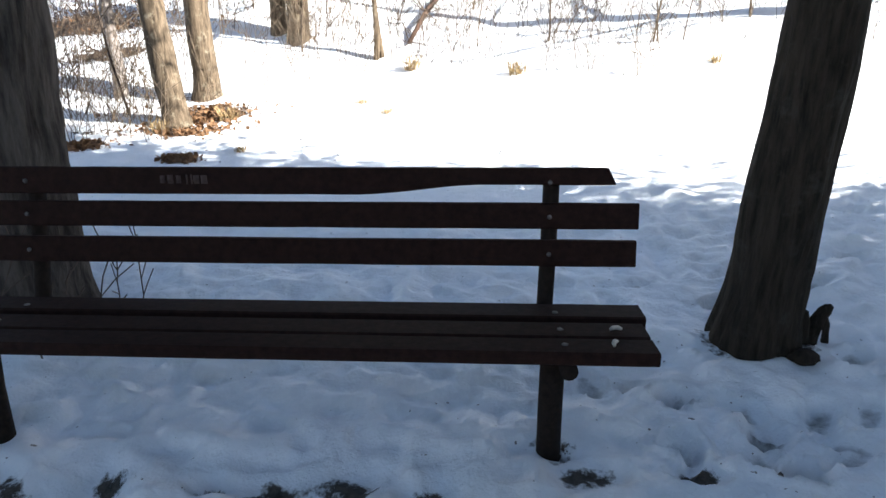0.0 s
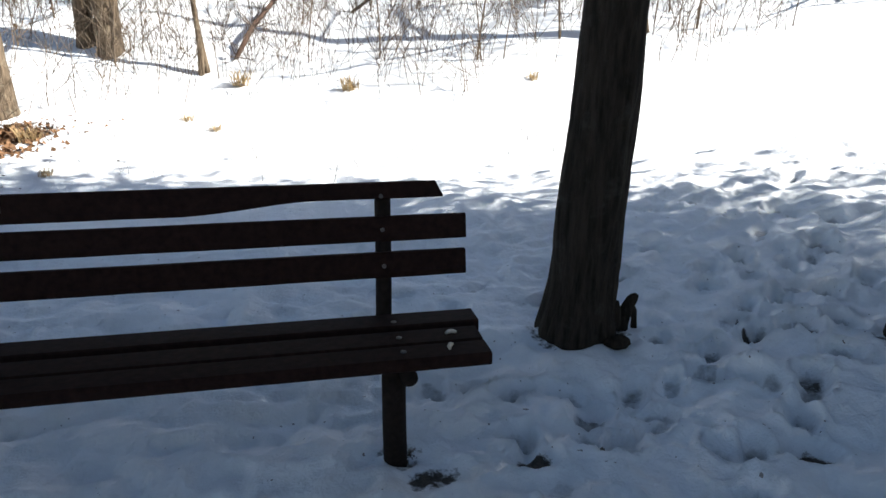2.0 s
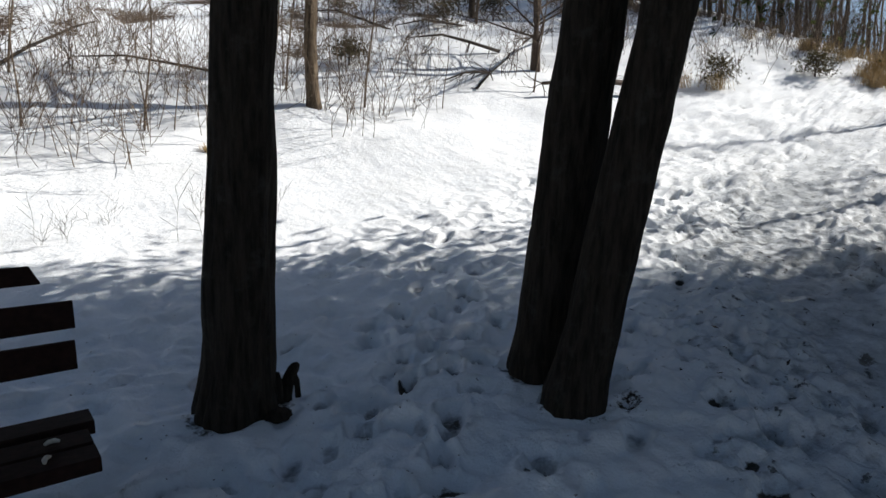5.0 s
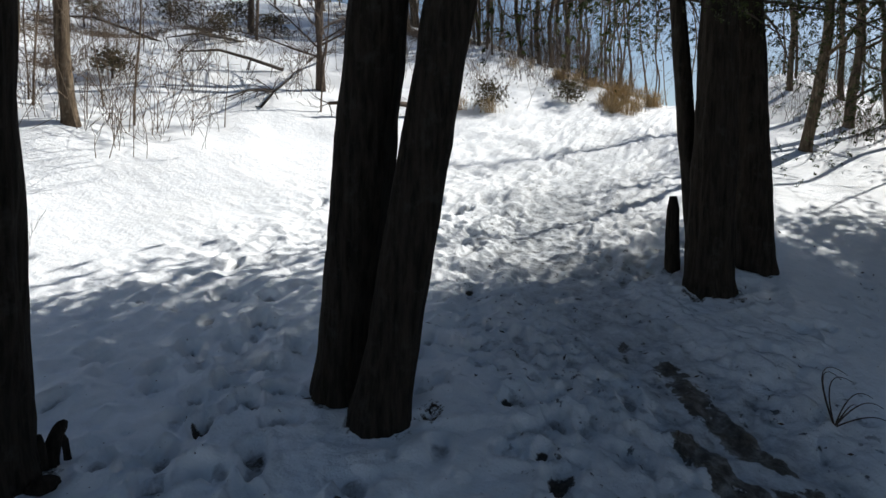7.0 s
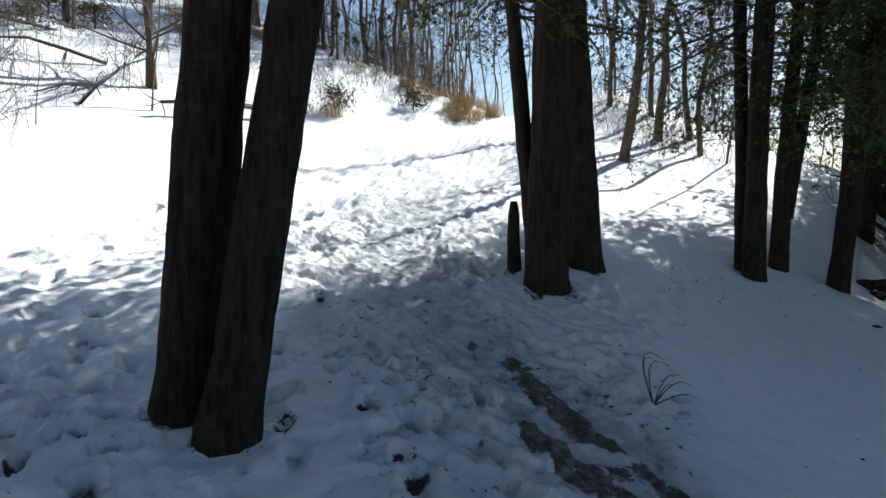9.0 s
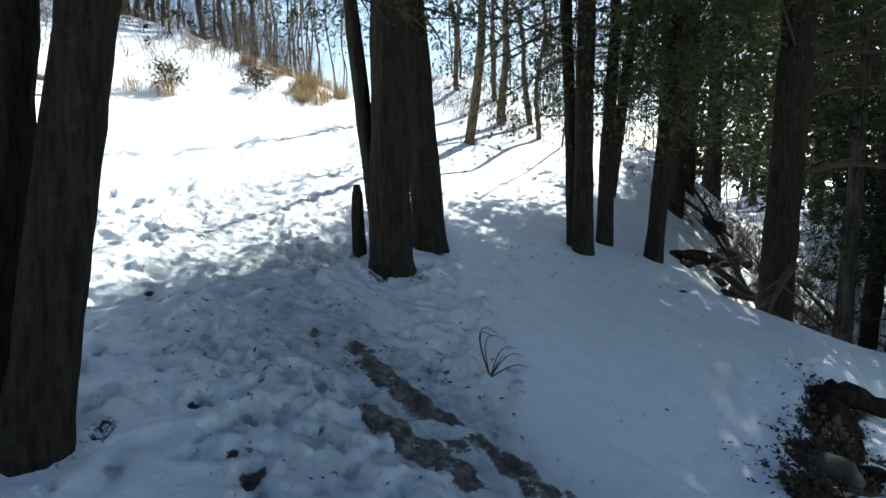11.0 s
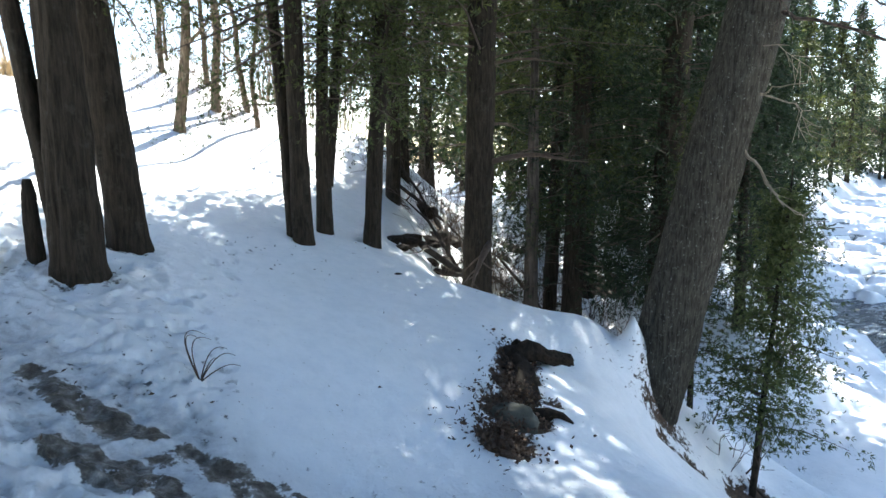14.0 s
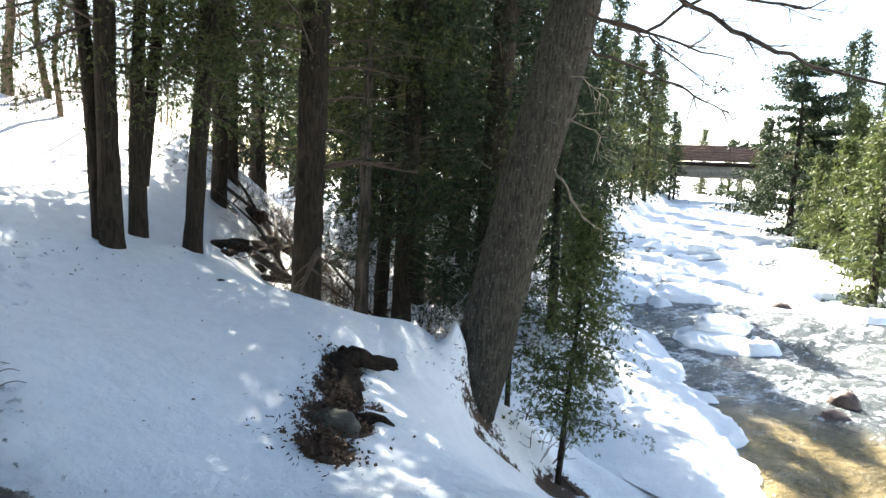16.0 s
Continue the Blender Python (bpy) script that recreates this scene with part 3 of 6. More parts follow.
    litter = np.maximum(litter, wild * step(shore_gap(X, Y), 2.0, 4.0) * (0.36 + 0.36 * vnoise(X, Y, 0.9, 43) + 0.28 * vnoise(X, Y, 0.35, 44)))
    Z -= 0.05 * step(litter, 0.45, 0.6) * step(np.hypot(X, Y), 30, 8)
    # bed of the river
    g2 = shore_gap(X, Y)
    litter = np.maximum(litter, 0.75 * step(-g2, 0.3, 0.8) * step(-g2 - far_width(X, Y), 0.6, 0.1))
    nx, ny = len(xs), len(ys)
    k = np.arange(nx * ny).reshape(ny, nx)
    faces = np.stack([k[:-1, :-1], k[:-1, 1:], k[1:, 1:], k[1:, :-1]], -1).reshape(-1, 4)
    me = raw_mesh("ground", np.stack([X, Y, Z], -1).reshape(-1, 3), faces)
    cov = me.color_attributes.new("cover", "FLOAT_COLOR", "POINT")
    cov.data.foreach_set("color", np.stack([np.clip(ice, 0, 1), np.clip(litter, 0, 1), np.clip(tread, 0, 1), np.ones_like(Z)], -1).astype(np.float32).ravel())
    me.attributes.new("wet", "FLOAT", "POINT").data.foreach_set("value", np.clip(wet, 0, 1).astype(np.float32).ravel())
    me.attributes.new("thaw", "FLOAT", "POINT").data.foreach_set("value", np.clip(bare, 0, 1).astype(np.float32).ravel())
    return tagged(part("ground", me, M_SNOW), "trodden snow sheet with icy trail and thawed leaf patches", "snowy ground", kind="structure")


build_ground()


# ---------------------------------------------------------------- trees
def stem_points(base, through_pt, height, sink=0.25, bow=0.0, wobble=0.03, seed=0, n=None):
    """A trunk's centre line from below the ground at base, through a point higher up, to its full height."""
    b, t = Vector(base), Vector(through_pt)
    d = (t - b) / max(t.z - b.z, 0.1)
    n = n or max(6, int(height / 0.12))
    out = []
    for i in range(n + 1):
        z = -sink + (height + sink) * i / n
        w = wobble * min(1.0, max(z, 0) / 1.5)
        off = Vector((noise.noise((seed, z * 0.5, 0)), noise.noise((seed + 9, z * 0.5, 3)), 0)) * w
        out.append(b + d * z + off + Vector((bow * z * z, 0, 0)))
    return out


def stem(base, through_pt, height, r0, r1, flare=0.35, seed=0, sides=28, flute=0.03, rough=0.13, wobble=0.03, ridge=0.0):
    pts = stem_points(base, through_pt, height, seed=seed, wobble=wobble)
    z0 = base[2]
    radii = []
    for p in pts:
        z = max(0.0, p.z - z0)
        r = r0 + (r1 - r0) * min(1, z / max(through_pt[2] - z0, 0.5))
        if p.z > through_pt[2]:
            k = (p.z - through_pt[2]) / max(height - (through_pt[2] - z0), 0.1)
            r = r1 * (1 - 0.8 * k)
        radii.append(r * (1 + 0.62 * flare * math.exp(-z / 0.12)))
    return tube(pts, radii, sides, flute, seed * 1.7 + 0.3, rough, ridge=ridge)


def limb(start, way, length, r, droop=0.15, seed=0, sides=6, bends=7):
    pts, p, d = [Vector(start)], Vector(start), Vector(way).normalized()
    for i in range(bends):
        d = (d + Vector((noise.noise((seed, i * 1.3, 0)), noise.noise((seed, i * 1.3, 5)), noise.noise((seed, i * 1.3, 9)) - droop)) * 0.28).normalized()
        p = p + d * (length / bends)
        pts.append(p.copy())
    return pts, [r * (1 - 0.85 * i / bends) for i in range(bends + 1)]


def crown(z0, z1, reach, count, per, leaf, rng, axis=None, droop=0.35, inner=0.25, flat=1.0, top=0.25, spread=0.16, even=0.55):
    """Foliage and its boughs round the z axis: count boughs between z0 and z1, each with per sprays on its outer part."""
    centres, ways, boughs = [], [], []
    for i in range(count):
        k = (i + rng.uniform(0, 1)) / count
        z = z0 + (z1 - z0) * k
        r = reach * (1 - (1 - top) * k ** 1.4) * rng.uniform(even, 1.15 if even < 0.7 else 1.0)
        az = rng.uniform(0, 2 * math.pi)
        o = axis(z) if axis else (0.0, 0.0)
        d = np.array([math.cos(az), math.sin(az), rng.uniform(0.0, 0.45)])
        u = rng.uniform(0, 1, per) ** 0.7
        u = inner + (1 - inner) * u
        pos = np.outer(u * r, d)
        pos[:, 2] -= droop * r * u ** 2
        wid = spread * (0.5 + u)
        jit = rng.normal(size=(per, 3)) * wid[:, None]
        jit[:, 2] *= 0.55 * flat
        centres.append(pos + jit + np.array([o[0], o[1], z]))
        w = np.tile(d, (per, 1)) * 0.6 + rng.normal(size=(per, 3)) * 0.55
        w[:, 2] -= 0.5
        ways.append(w)
        tip = d * r * 0.9
        pts = [(o[0], o[1], z), (o[0] + tip[0] * 0.5, o[1] + tip[1] * 0.5, z + tip[2] * 0.5 - droop * r * 0.2), (o[0] + tip[0], o[1] + tip[1], z + tip[2] - droop * r * 0.75)]
        boughs.append(tube(pts, [0.006 + 0.005 * r, 0.004 + 0.003 * r, 0.002], 4, cap=False))
    return np.concatenate(centres), np.concatenate(ways), boughs, leaf


SLIM = 0.93


def tree(name, label, stems, material, crowns=(), dead_limbs=(), green=None, seed=1, group="", category="tree"):
    """stems: (base, point, height, r0, r1, extra). crowns: arguments of crown(). All are in world places; the tree stands at its first stem's base."""
    base = Vector(stems[0][0])
    ob = thing(name, label, category, Matrix.Translation(base), group)
    inv = -base
    for i, (b, p, h, r0, r1, extra) in enumerate(stems):
        b2, p2 = Vector(b) + inv, Vector(p) + inv
        v, f = stem(tuple(b2), tuple(p2), h, r0 * SLIM, r1 * SLIM, seed=seed + i * 3.1, **extra)
        part("trunk", tubes_mesh("trunk", [(v, f)]), material, ob)
    for start, way, length, r in dead_limbs:
        pts, rr = limb(Vector(start) + inv, way, length, r, seed=seed + length)
        twigs = [tube(pts, rr, 6)]
        for j in range(2, len(pts) - 1):
            q, qr = limb(pts[j], Vector(way) + Vector((math.sin(j * 2.1 + seed), math.cos(j * 1.7 + seed), 0.3 * math.sin(j))) * 0.9, length * 0.4, rr[j] * 0.5, seed=seed + j, bends=5)
            twigs.append(tube(q, qr, 4, cap=False))
        part("limb", tubes_mesh("limb", twigs), M_TWIG_DARK, ob)
    rng = np.random.default_rng(int(seed * 10) + 3)
    for args in crowns:
        si = args.pop("stem", 0)
        b, p = Vector(stems[si][0]), Vector(stems[si][1])
        d = (p - b) / (p.z - b.z)
        c, w, boughs, leaf = crown(rng=rng, axis=lambda z: ((b.x + d.x * (z - b.z)) - base.x, (b.y + d.y * (z - b.z)) - base.y), **args)
        c[:, 2] -= base.z
        boughs = [([Vector(v) - Vector((0, 0, base.z)) for v in vv], ff) for vv, ff in boughs]
        crown_ob = part("crown", sprays("crown", c, w, leaf * 1.25, leaf * (0.26 if leaf < 0.07 else 0.19 if leaf < 0.12 else 0.40), rng, 3 if leaf < 0.12 else 1), green or M_GREEN, ob)
        tagged(part("branchwork", tubes_mesh("branchwork", boughs), M_TWIG_DARK, crown_ob), kind="stuff")
    return ob


E0 = {}
def big_crown(z0, z1, reach, count=70, per=65, leaf=0.085, **kw):
    return dict(z0=z0, z1=z1, reach=reach, count=count, per=per, leaf=leaf, **kw)


# Unseen upper crown of big leaves, added and sized to shade the snow.
def SHADE_CANOPY(z0, z1, reach, count=70, per=90, **kw):
    return dict(z0=z0, z1=z1, reach=reach, count=count, per=per, leaf=0.18, droop=0.08, spread=0.22, even=0.8, top=0.7, **kw)


# the grove round the bench
tree("cedar_tree", "thick weathered cedar trunk standing behind the bench", [((-2.20, 3.16, 0.05), (-2.17, 3.22, 1.53), 8.5, 0.275, 0.228, dict(sides=80, ridge=0.012))], M_GREYBARK, [big_crown(4.6, 9.5, 2.3), SHADE_CANOPY(5.0, 9.5, 2.8, 120, 110)], seed=1)
tree("cedar_tree", "straight dark cedar trunk in trodden snow beside the bench", [((1.48, 2.68, 0.12), (1.51, 2.57, 1.9), 9.0, 0.185, 0.152, dict(flare=0.28, sides=64, ridge=0.006))], M_CEDAR, [big_crown(4.4, 9.5, 2.2), SHADE_CANOPY(4.8, 9.5, 2.8, 120, 110)], seed=2)
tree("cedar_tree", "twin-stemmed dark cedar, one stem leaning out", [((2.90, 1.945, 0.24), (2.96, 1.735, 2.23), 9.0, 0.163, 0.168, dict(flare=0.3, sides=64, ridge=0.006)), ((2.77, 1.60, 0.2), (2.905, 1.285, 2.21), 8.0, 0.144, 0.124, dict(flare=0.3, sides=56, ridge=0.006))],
     M_CEDAR, [big_crown(4.4, 9.5, 2.4), SHADE_CANOPY(4.8, 9.0, 2.6, 120, 110), SHADE_CANOPY(4.8, 8.0, 2.4, 90, 110, stem=1)], seed=3)
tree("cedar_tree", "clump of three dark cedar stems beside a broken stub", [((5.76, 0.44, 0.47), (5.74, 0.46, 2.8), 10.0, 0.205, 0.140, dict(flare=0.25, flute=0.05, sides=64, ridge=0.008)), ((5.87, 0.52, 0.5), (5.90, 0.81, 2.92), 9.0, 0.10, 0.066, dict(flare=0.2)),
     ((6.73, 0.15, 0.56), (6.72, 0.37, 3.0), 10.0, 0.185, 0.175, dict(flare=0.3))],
     M_CEDAR, [big_crown(3.2, 5.5, 2.9, 50, 120, 0.058), dict(stem=2, z0=2.9, z1=5.5, reach=2.7, count=42, per=120, leaf=0.058), SHADE_CANOPY(4.1, 8.3, 2.95, 112, 110, stem=2), SHADE_CANOPY(4.2, 8.3, 3.0, 112, 110), dict(stem=1, z0=2.75, z1=3.5, reach=1.5, count=14, per=120, leaf=0.040, inner=0.45, droop=0.5, spread=0.1)], seed=4)
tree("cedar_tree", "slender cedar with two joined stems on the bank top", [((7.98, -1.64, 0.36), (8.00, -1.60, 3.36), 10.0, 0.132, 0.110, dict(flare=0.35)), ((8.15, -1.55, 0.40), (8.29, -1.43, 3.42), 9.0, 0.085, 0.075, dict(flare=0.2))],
     # The crown from 4.6 m is likewise added for its shade.
     M_CEDAR, [big_crown(2.8, 6, 2.2, 58, 110, 0.058), dict(z0=4.6, z1=6.5, reach=3.3, count=60, per=110, leaf=0.10, droop=0.08, spread=0.22, even=0.8, top=0.8), SHADE_CANOPY(5.4, 10, 3.4, 110, 110)],
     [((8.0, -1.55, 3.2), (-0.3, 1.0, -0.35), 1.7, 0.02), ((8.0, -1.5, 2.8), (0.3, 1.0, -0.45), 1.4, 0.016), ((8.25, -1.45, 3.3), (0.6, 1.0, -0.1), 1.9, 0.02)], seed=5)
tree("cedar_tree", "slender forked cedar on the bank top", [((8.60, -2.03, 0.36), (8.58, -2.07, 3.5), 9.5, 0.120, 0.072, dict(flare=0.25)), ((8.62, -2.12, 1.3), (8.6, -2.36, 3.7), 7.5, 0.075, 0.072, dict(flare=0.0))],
     M_CEDAR, [big_crown(2.1, 5.5, 1.8, 65, 110, 0.056, droop=0.5, inner=0.4), SHADE_CANOPY(6, 11, 2.0, 40, 80)], green=M_SUNLIT, seed=6)
tree("cedar_tree", "slim cedar leaning slightly at the bank edge", [((8.53, -2.66, 0.18), (8.47, -2.87, 3.5), 10.0, 0.125, 0.10, dict(flare=0.3))], M_CEDAR, [big_crown(2.3, 5.5, 2.1, 66, 110, 0.058, droop=0.5), SHADE_CANOPY(5.0, 12, 2.9, 130, 110)], seed=7)
tree("cedar_tree", "cedar pair further along the bank edge", [((12.2, -4.10, 0.15), (12.2, -4.15, 4.0), 12.0, 0.16, 0.13, E0), ((12.9, -4.0, 0.3), (12.9, -4.0, 4.0), 10.0, 0.09, 0.08, E0)], M_CEDAR, [big_crown(2.0, 6.5, 2.4, 75, 70, 0.085, droop=0.5, inner=0.35), SHADE_CANOPY(4.9, 9, 2.6, 60, 120, stem=1), SHADE_CANOPY(5.0, 12, 3.4, 150, 120)], seed=8)
tree("cedar_tree", "tall broad cedar beyond the bank's edge", [((14.6, -5.1, 0.1), (14.6, -5.1, 4.0), 13.0, 0.18, 0.15, E0)], M_CEDAR, [big_crown(3.2, 8, 3.3, 70, 68, 0.10), SHADE_CANOPY(5.0, 13, 2.8, 110, 120)], seed=10)


def ground_z(x, y):
    return float(land(x, y))


def at_ground(x, y, sink=0.0, turn=0.0, size=1.0):
    return pose(x, y, ground_z(x, y) - sink, 0, 0, turn) @ Matrix.Scale(size, 4)


# ---------------------------------------------------------------- the old leaning tree and the wood on the bank
# Its unseen high crown is added to cut sky light over the near snow.
old = tree("old_tree", "massive grey-barked tree leaning over the snowy river bank", [((5.74, -5.05, -1.75), (5.02, -5.79, 3.33), 13.0, 0.37, 0.285, dict(flare=0.25, sides=110, flute=0.02, rough=0.05, wobble=0.05, ridge=0.014))], M_OLD, [SHADE_CANOPY(7.2, 13, 4.2, 190, 110)],
           [], seed=9)
base = old.matrix_world.translation


def bough(name, points, r, twigs, material, label, seed):
    """A crooked limb of the old tree through the given places, with its side twigs."""
    rng = np.random.default_rng(seed)
    pts = [Vector(p) - base for p in points]
    fine = []
    for a, b in zip(pts, pts[1:]):
        for k in range(3):
            fine.append(a.lerp(b, k / 3) + Vector(rng.normal(0, 0.012, 3)))
    fine.append(pts[-1])
    n = len(fine) - 1
    out = [tube(fine, [r * (1 - 0.75 * i / n) for i in range(n + 1)], 7, 0.0, seed, 0.25)]
    for _ in range(twigs):
        i = int(rng.integers(1, n))
        d = (fine[i + 1] - fine[i - 1]).normalized() + Vector(rng.normal(0, 0.55, 3)) + Vector((0, 0, -0.15))
        twiggery(rng, fine[i], d, rng.uniform(0.2, 0.55), r * 0.35, 1, out, 4)
    part(name, tubes_mesh(name, out), material, old, label)


def twiggery(rng, start, way, length, r, depth, out, sides=5):
    """A bough with its side twigs, added to out as tubes."""
    bends = 4 if depth else 2
    pts, p, d = [Vector(start)], Vector(start), Vector(way).normalized()
    for i in range(bends):
        d = (d + Vector(rng.normal(0, 0.16, 3)) + Vector((0, 0, 0.05))).normalized()
        p = p + d * (length / bends)
        pts.append(p.copy())
    out.append(tube(pts, [max(0.0035, r * (1 - 0.8 * i / bends)) for i in range(bends + 1)], sides, cap=False))
    if depth:
        for i in range(1, bends + 1):
            for _ in range(1 + (rng.uniform() < (0.6 if depth > 1 else 0.35))):
                side = Vector(rng.normal(0, 1, 3))
                w = (d + (side - d * side.dot(d)).normalized() * rng.uniform(0.6, 1.1)).normalized()
                twiggery(rng, pts[i], w, length * rng.uniform(0.35, 0.6), r * 0.45 * (1 - 0.12 * i), depth - 1, out, 4 if depth > 1 else 3)


bough("limb", [(5.02, -5.72, 3.25), (4.54, -5.69, 3.0), (3.96, -5.68, 2.79), (3.46, -5.58, 2.58), (3.01, -5.54, 2.43)], 0.024, 5, M_TWIG_DARK, "", 1)
bough("limb", [(4.9, -5.75, 3.7), (4.56, -5.49, 3.51), (3.52, -5.44, 2.98), (2.94, -5.29, 2.62), (2.47, -5.14, 2.37), (2.11, -5.01, 2.18), (1.63, -4.79, 1.99), (1.36, -4.69, 1.83)], 0.027, 6, M_TWIG_DARK, "", 2)
bough("limb", [(4.54, -5.69, 3.02), (3.96, -5.68, 2.82), (3.54, -5.56, 2.95), (3.15, -5.44, 2.93), (2.69, -5.39, 2.79), (2.38, -5.34, 2.67), (2.22, -5.29, 2.71)], 0.019, 4, M_TWIG_DARK, "", 3)
bough("limb", [(4.2, -5.68, 2.88), (3.97, -5.69, 2.75), (3.56, -5.67, 2.46), (3.17, -5.61, 2.17)], 0.013, 4, M_TWIG_DARK, "", 4)
bough("limb", [(5.0, -5.75, 2.85), (4.67, -5.8, 2.71), (4.18, -5.84, 2.52), (3.71, -5.84, 2.31), (3.44, -5.8, 2.14), (3.13, -5.76, 2.02)], 0.022, 14, M_TWIG_DARK, "", 5)
bough("broken_branch", [(5.1, -5.68, 2.0), (4.94, -5.69, 2.02), (4.74, -5.73, 2.08), (4.52, -5.77, 2.08)], 0.012, 0, M_DEAD, "pale broken branch stub", 6)
bough("broken_branch", [(5.1, -5.68, 2.0), (4.94, -5.69, 2.02), (4.71, -5.76, 1.94), (4.49, -5.83, 1.83)], 0.015, 2, M_DEAD, "pale broken branch stub", 7)
bough("broken_branch", [(5.15, -5.64, 1.6), (5.03, -5.64, 1.47), (4.87, -5.65, 1.29), (4.73, -5.64, 1.08), (4.55, -5.65, 0.93)], 0.023, 2, M_DEAD, "pale broken branch stub", 8)
bough("broken_branch", [(5.05, -5.6, 2.46), (4.95, -5.61, 2.46), (4.62, -5.64, 2.43)], 0.013, 1, M_DEAD, "pale broken branch stub", 9)
for k, (dx, dy, dz, s) in enumerate([(-0.20, 0.12, 1.5, 0.10), (-0.14, 0.20, 1.15, 0.10), (-0.25, 0.06, 1.85, 0.07), (-0.10, 0.24, 0.85, 0.10)]):
    bm = bmesh.new()
    bmesh.ops.create_icosphere(bm, subdivisions=3, radius=s)
    for v in bm.verts:
        v.co += v.co.normalized() * s * 0.5 * noise.noise(v.co * 14 + Vector((k * 3, 0, 0)))
        v.co = Vector((v.co.x * 0.75 + dx, v.co.y * 0.55 + dy, v.co.z * 1.6 + dz))
    part("bark_burl", bm, M_OLD, old)

tree("fir_tree", "tall dark fir on the bank with bare lower boughs", [((8.50, -4.25, -0.85), (8.42, -4.30, 3.6), 12.0, 0.235, 0.20, E0)], M_CEDAR, [big_crown(2.6, 7, 2.6, 70, 66, 0.095, top=0.6), SHADE_CANOPY(5.5, 12, 2.6, 110, 100)],
     [((8.35, -4.35, 1.35), (-0.95, -0.65, 0.32), 1.5, 0.05), ((8.3, -4.35, 0.2), (-0.35, 0.4, -0.35), 0.9, 0.06), ((8.4, -4.4, 2.3), (-0.9, -0.5, 0.15), 1.1, 0.03), ((8.4, -4.4, 1.9), (0.6, -0.9, 0.1), 1.2, 0.025), ((8.4, -4.3, 2.7), (-0.6, -0.8, 0.2), 1.3, 0.028), ((8.4, -4.3, 1.6), (0.9, 0.4, 0.1), 1.0, 0.02)], seed=11)
tree("cedar_tree", "slim cedar stem standing in the gully", [((9.38, -5.68, -1.9), (9.38, -5.68, 1.3), 8.0, 0.14, 0.10, E0)], M_GREYBARK, [big_crown(2.2, 8, 1.8, 70, 66, 0.095)], seed=12)
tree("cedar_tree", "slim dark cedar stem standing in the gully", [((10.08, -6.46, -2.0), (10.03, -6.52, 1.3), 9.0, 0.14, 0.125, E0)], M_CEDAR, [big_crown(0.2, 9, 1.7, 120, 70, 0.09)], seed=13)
tree("cedar_tree", "tall cedar with dense dark foliage in the gully", [((9.45, -6.52, -2.0), (9.37, -6.62, 3.9), 12.0, 0.20, 0.16, E0)], M_CEDAR, [big_crown(-0.9, 6, 1.9, 140, 80, 0.09, inner=0.1, top=0.75), SHADE_CANOPY(5.8, 12, 1.8, 50, 70)], green=M_SPRUCE, seed=14)
tree("cedar_tree", "tall reddish cedar trunk behind the leaning tree", [((8.9, -7.95, -2.0), (8.76, -8.1, 4.4), 12.0, 0.25, 0.235, E0)], M_CEDAR, [big_crown(-0.8, 6, 2.2, 140, 80, 0.09, inner=0.1, top=0.75), SHADE_CANOPY(5.8, 12, 2.0, 50, 70)], green=M_SPRUCE, seed=15)

# full conifers: three built here, the rest copied
protos = []
for k, (x, y, label, z1, reach, n, per, leaf, mat) in enumerate([
        (11.5, -8.3, "dense dark cedar with foliage down to the snow", 10.5, 2.1, 165, 62, 0.105, M_GREEN),
        (12.6, -10.4, "dense dark spruce standing on the river bank", 11.5, 2.2, 180, 64, 0.105, M_SPRUCE),
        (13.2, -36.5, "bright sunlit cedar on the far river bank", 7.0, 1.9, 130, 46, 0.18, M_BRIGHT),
        (23.5, -22.5, "tall cedar in the wood along the river", 10.5, 2.2, 110, 34, 0.24, M_GREEN),
        (28.5, -31.5, "tall spruce in the wood along the river", 11.5, 2.3, 110, 34, 0.24, M_SPRUCE)]):
    z = ground_z(x, y)
    protos.append(tree("conifer_tree", label, [((x, y, z - 0.1), (x + 0.05, y, z + 4), z1, 0.17, 0.12, dict(sides=10))], M_CEDAR,
                       [big_crown(z + (1.2, 0.4, 0.3, 0.8, 0.6)[k], z + z1 + 0.4, reach, n, per, leaf, top=0.06, inner=0.12, droop=0.45)], green=mat, seed=20 + k, group="conifers along the river"))
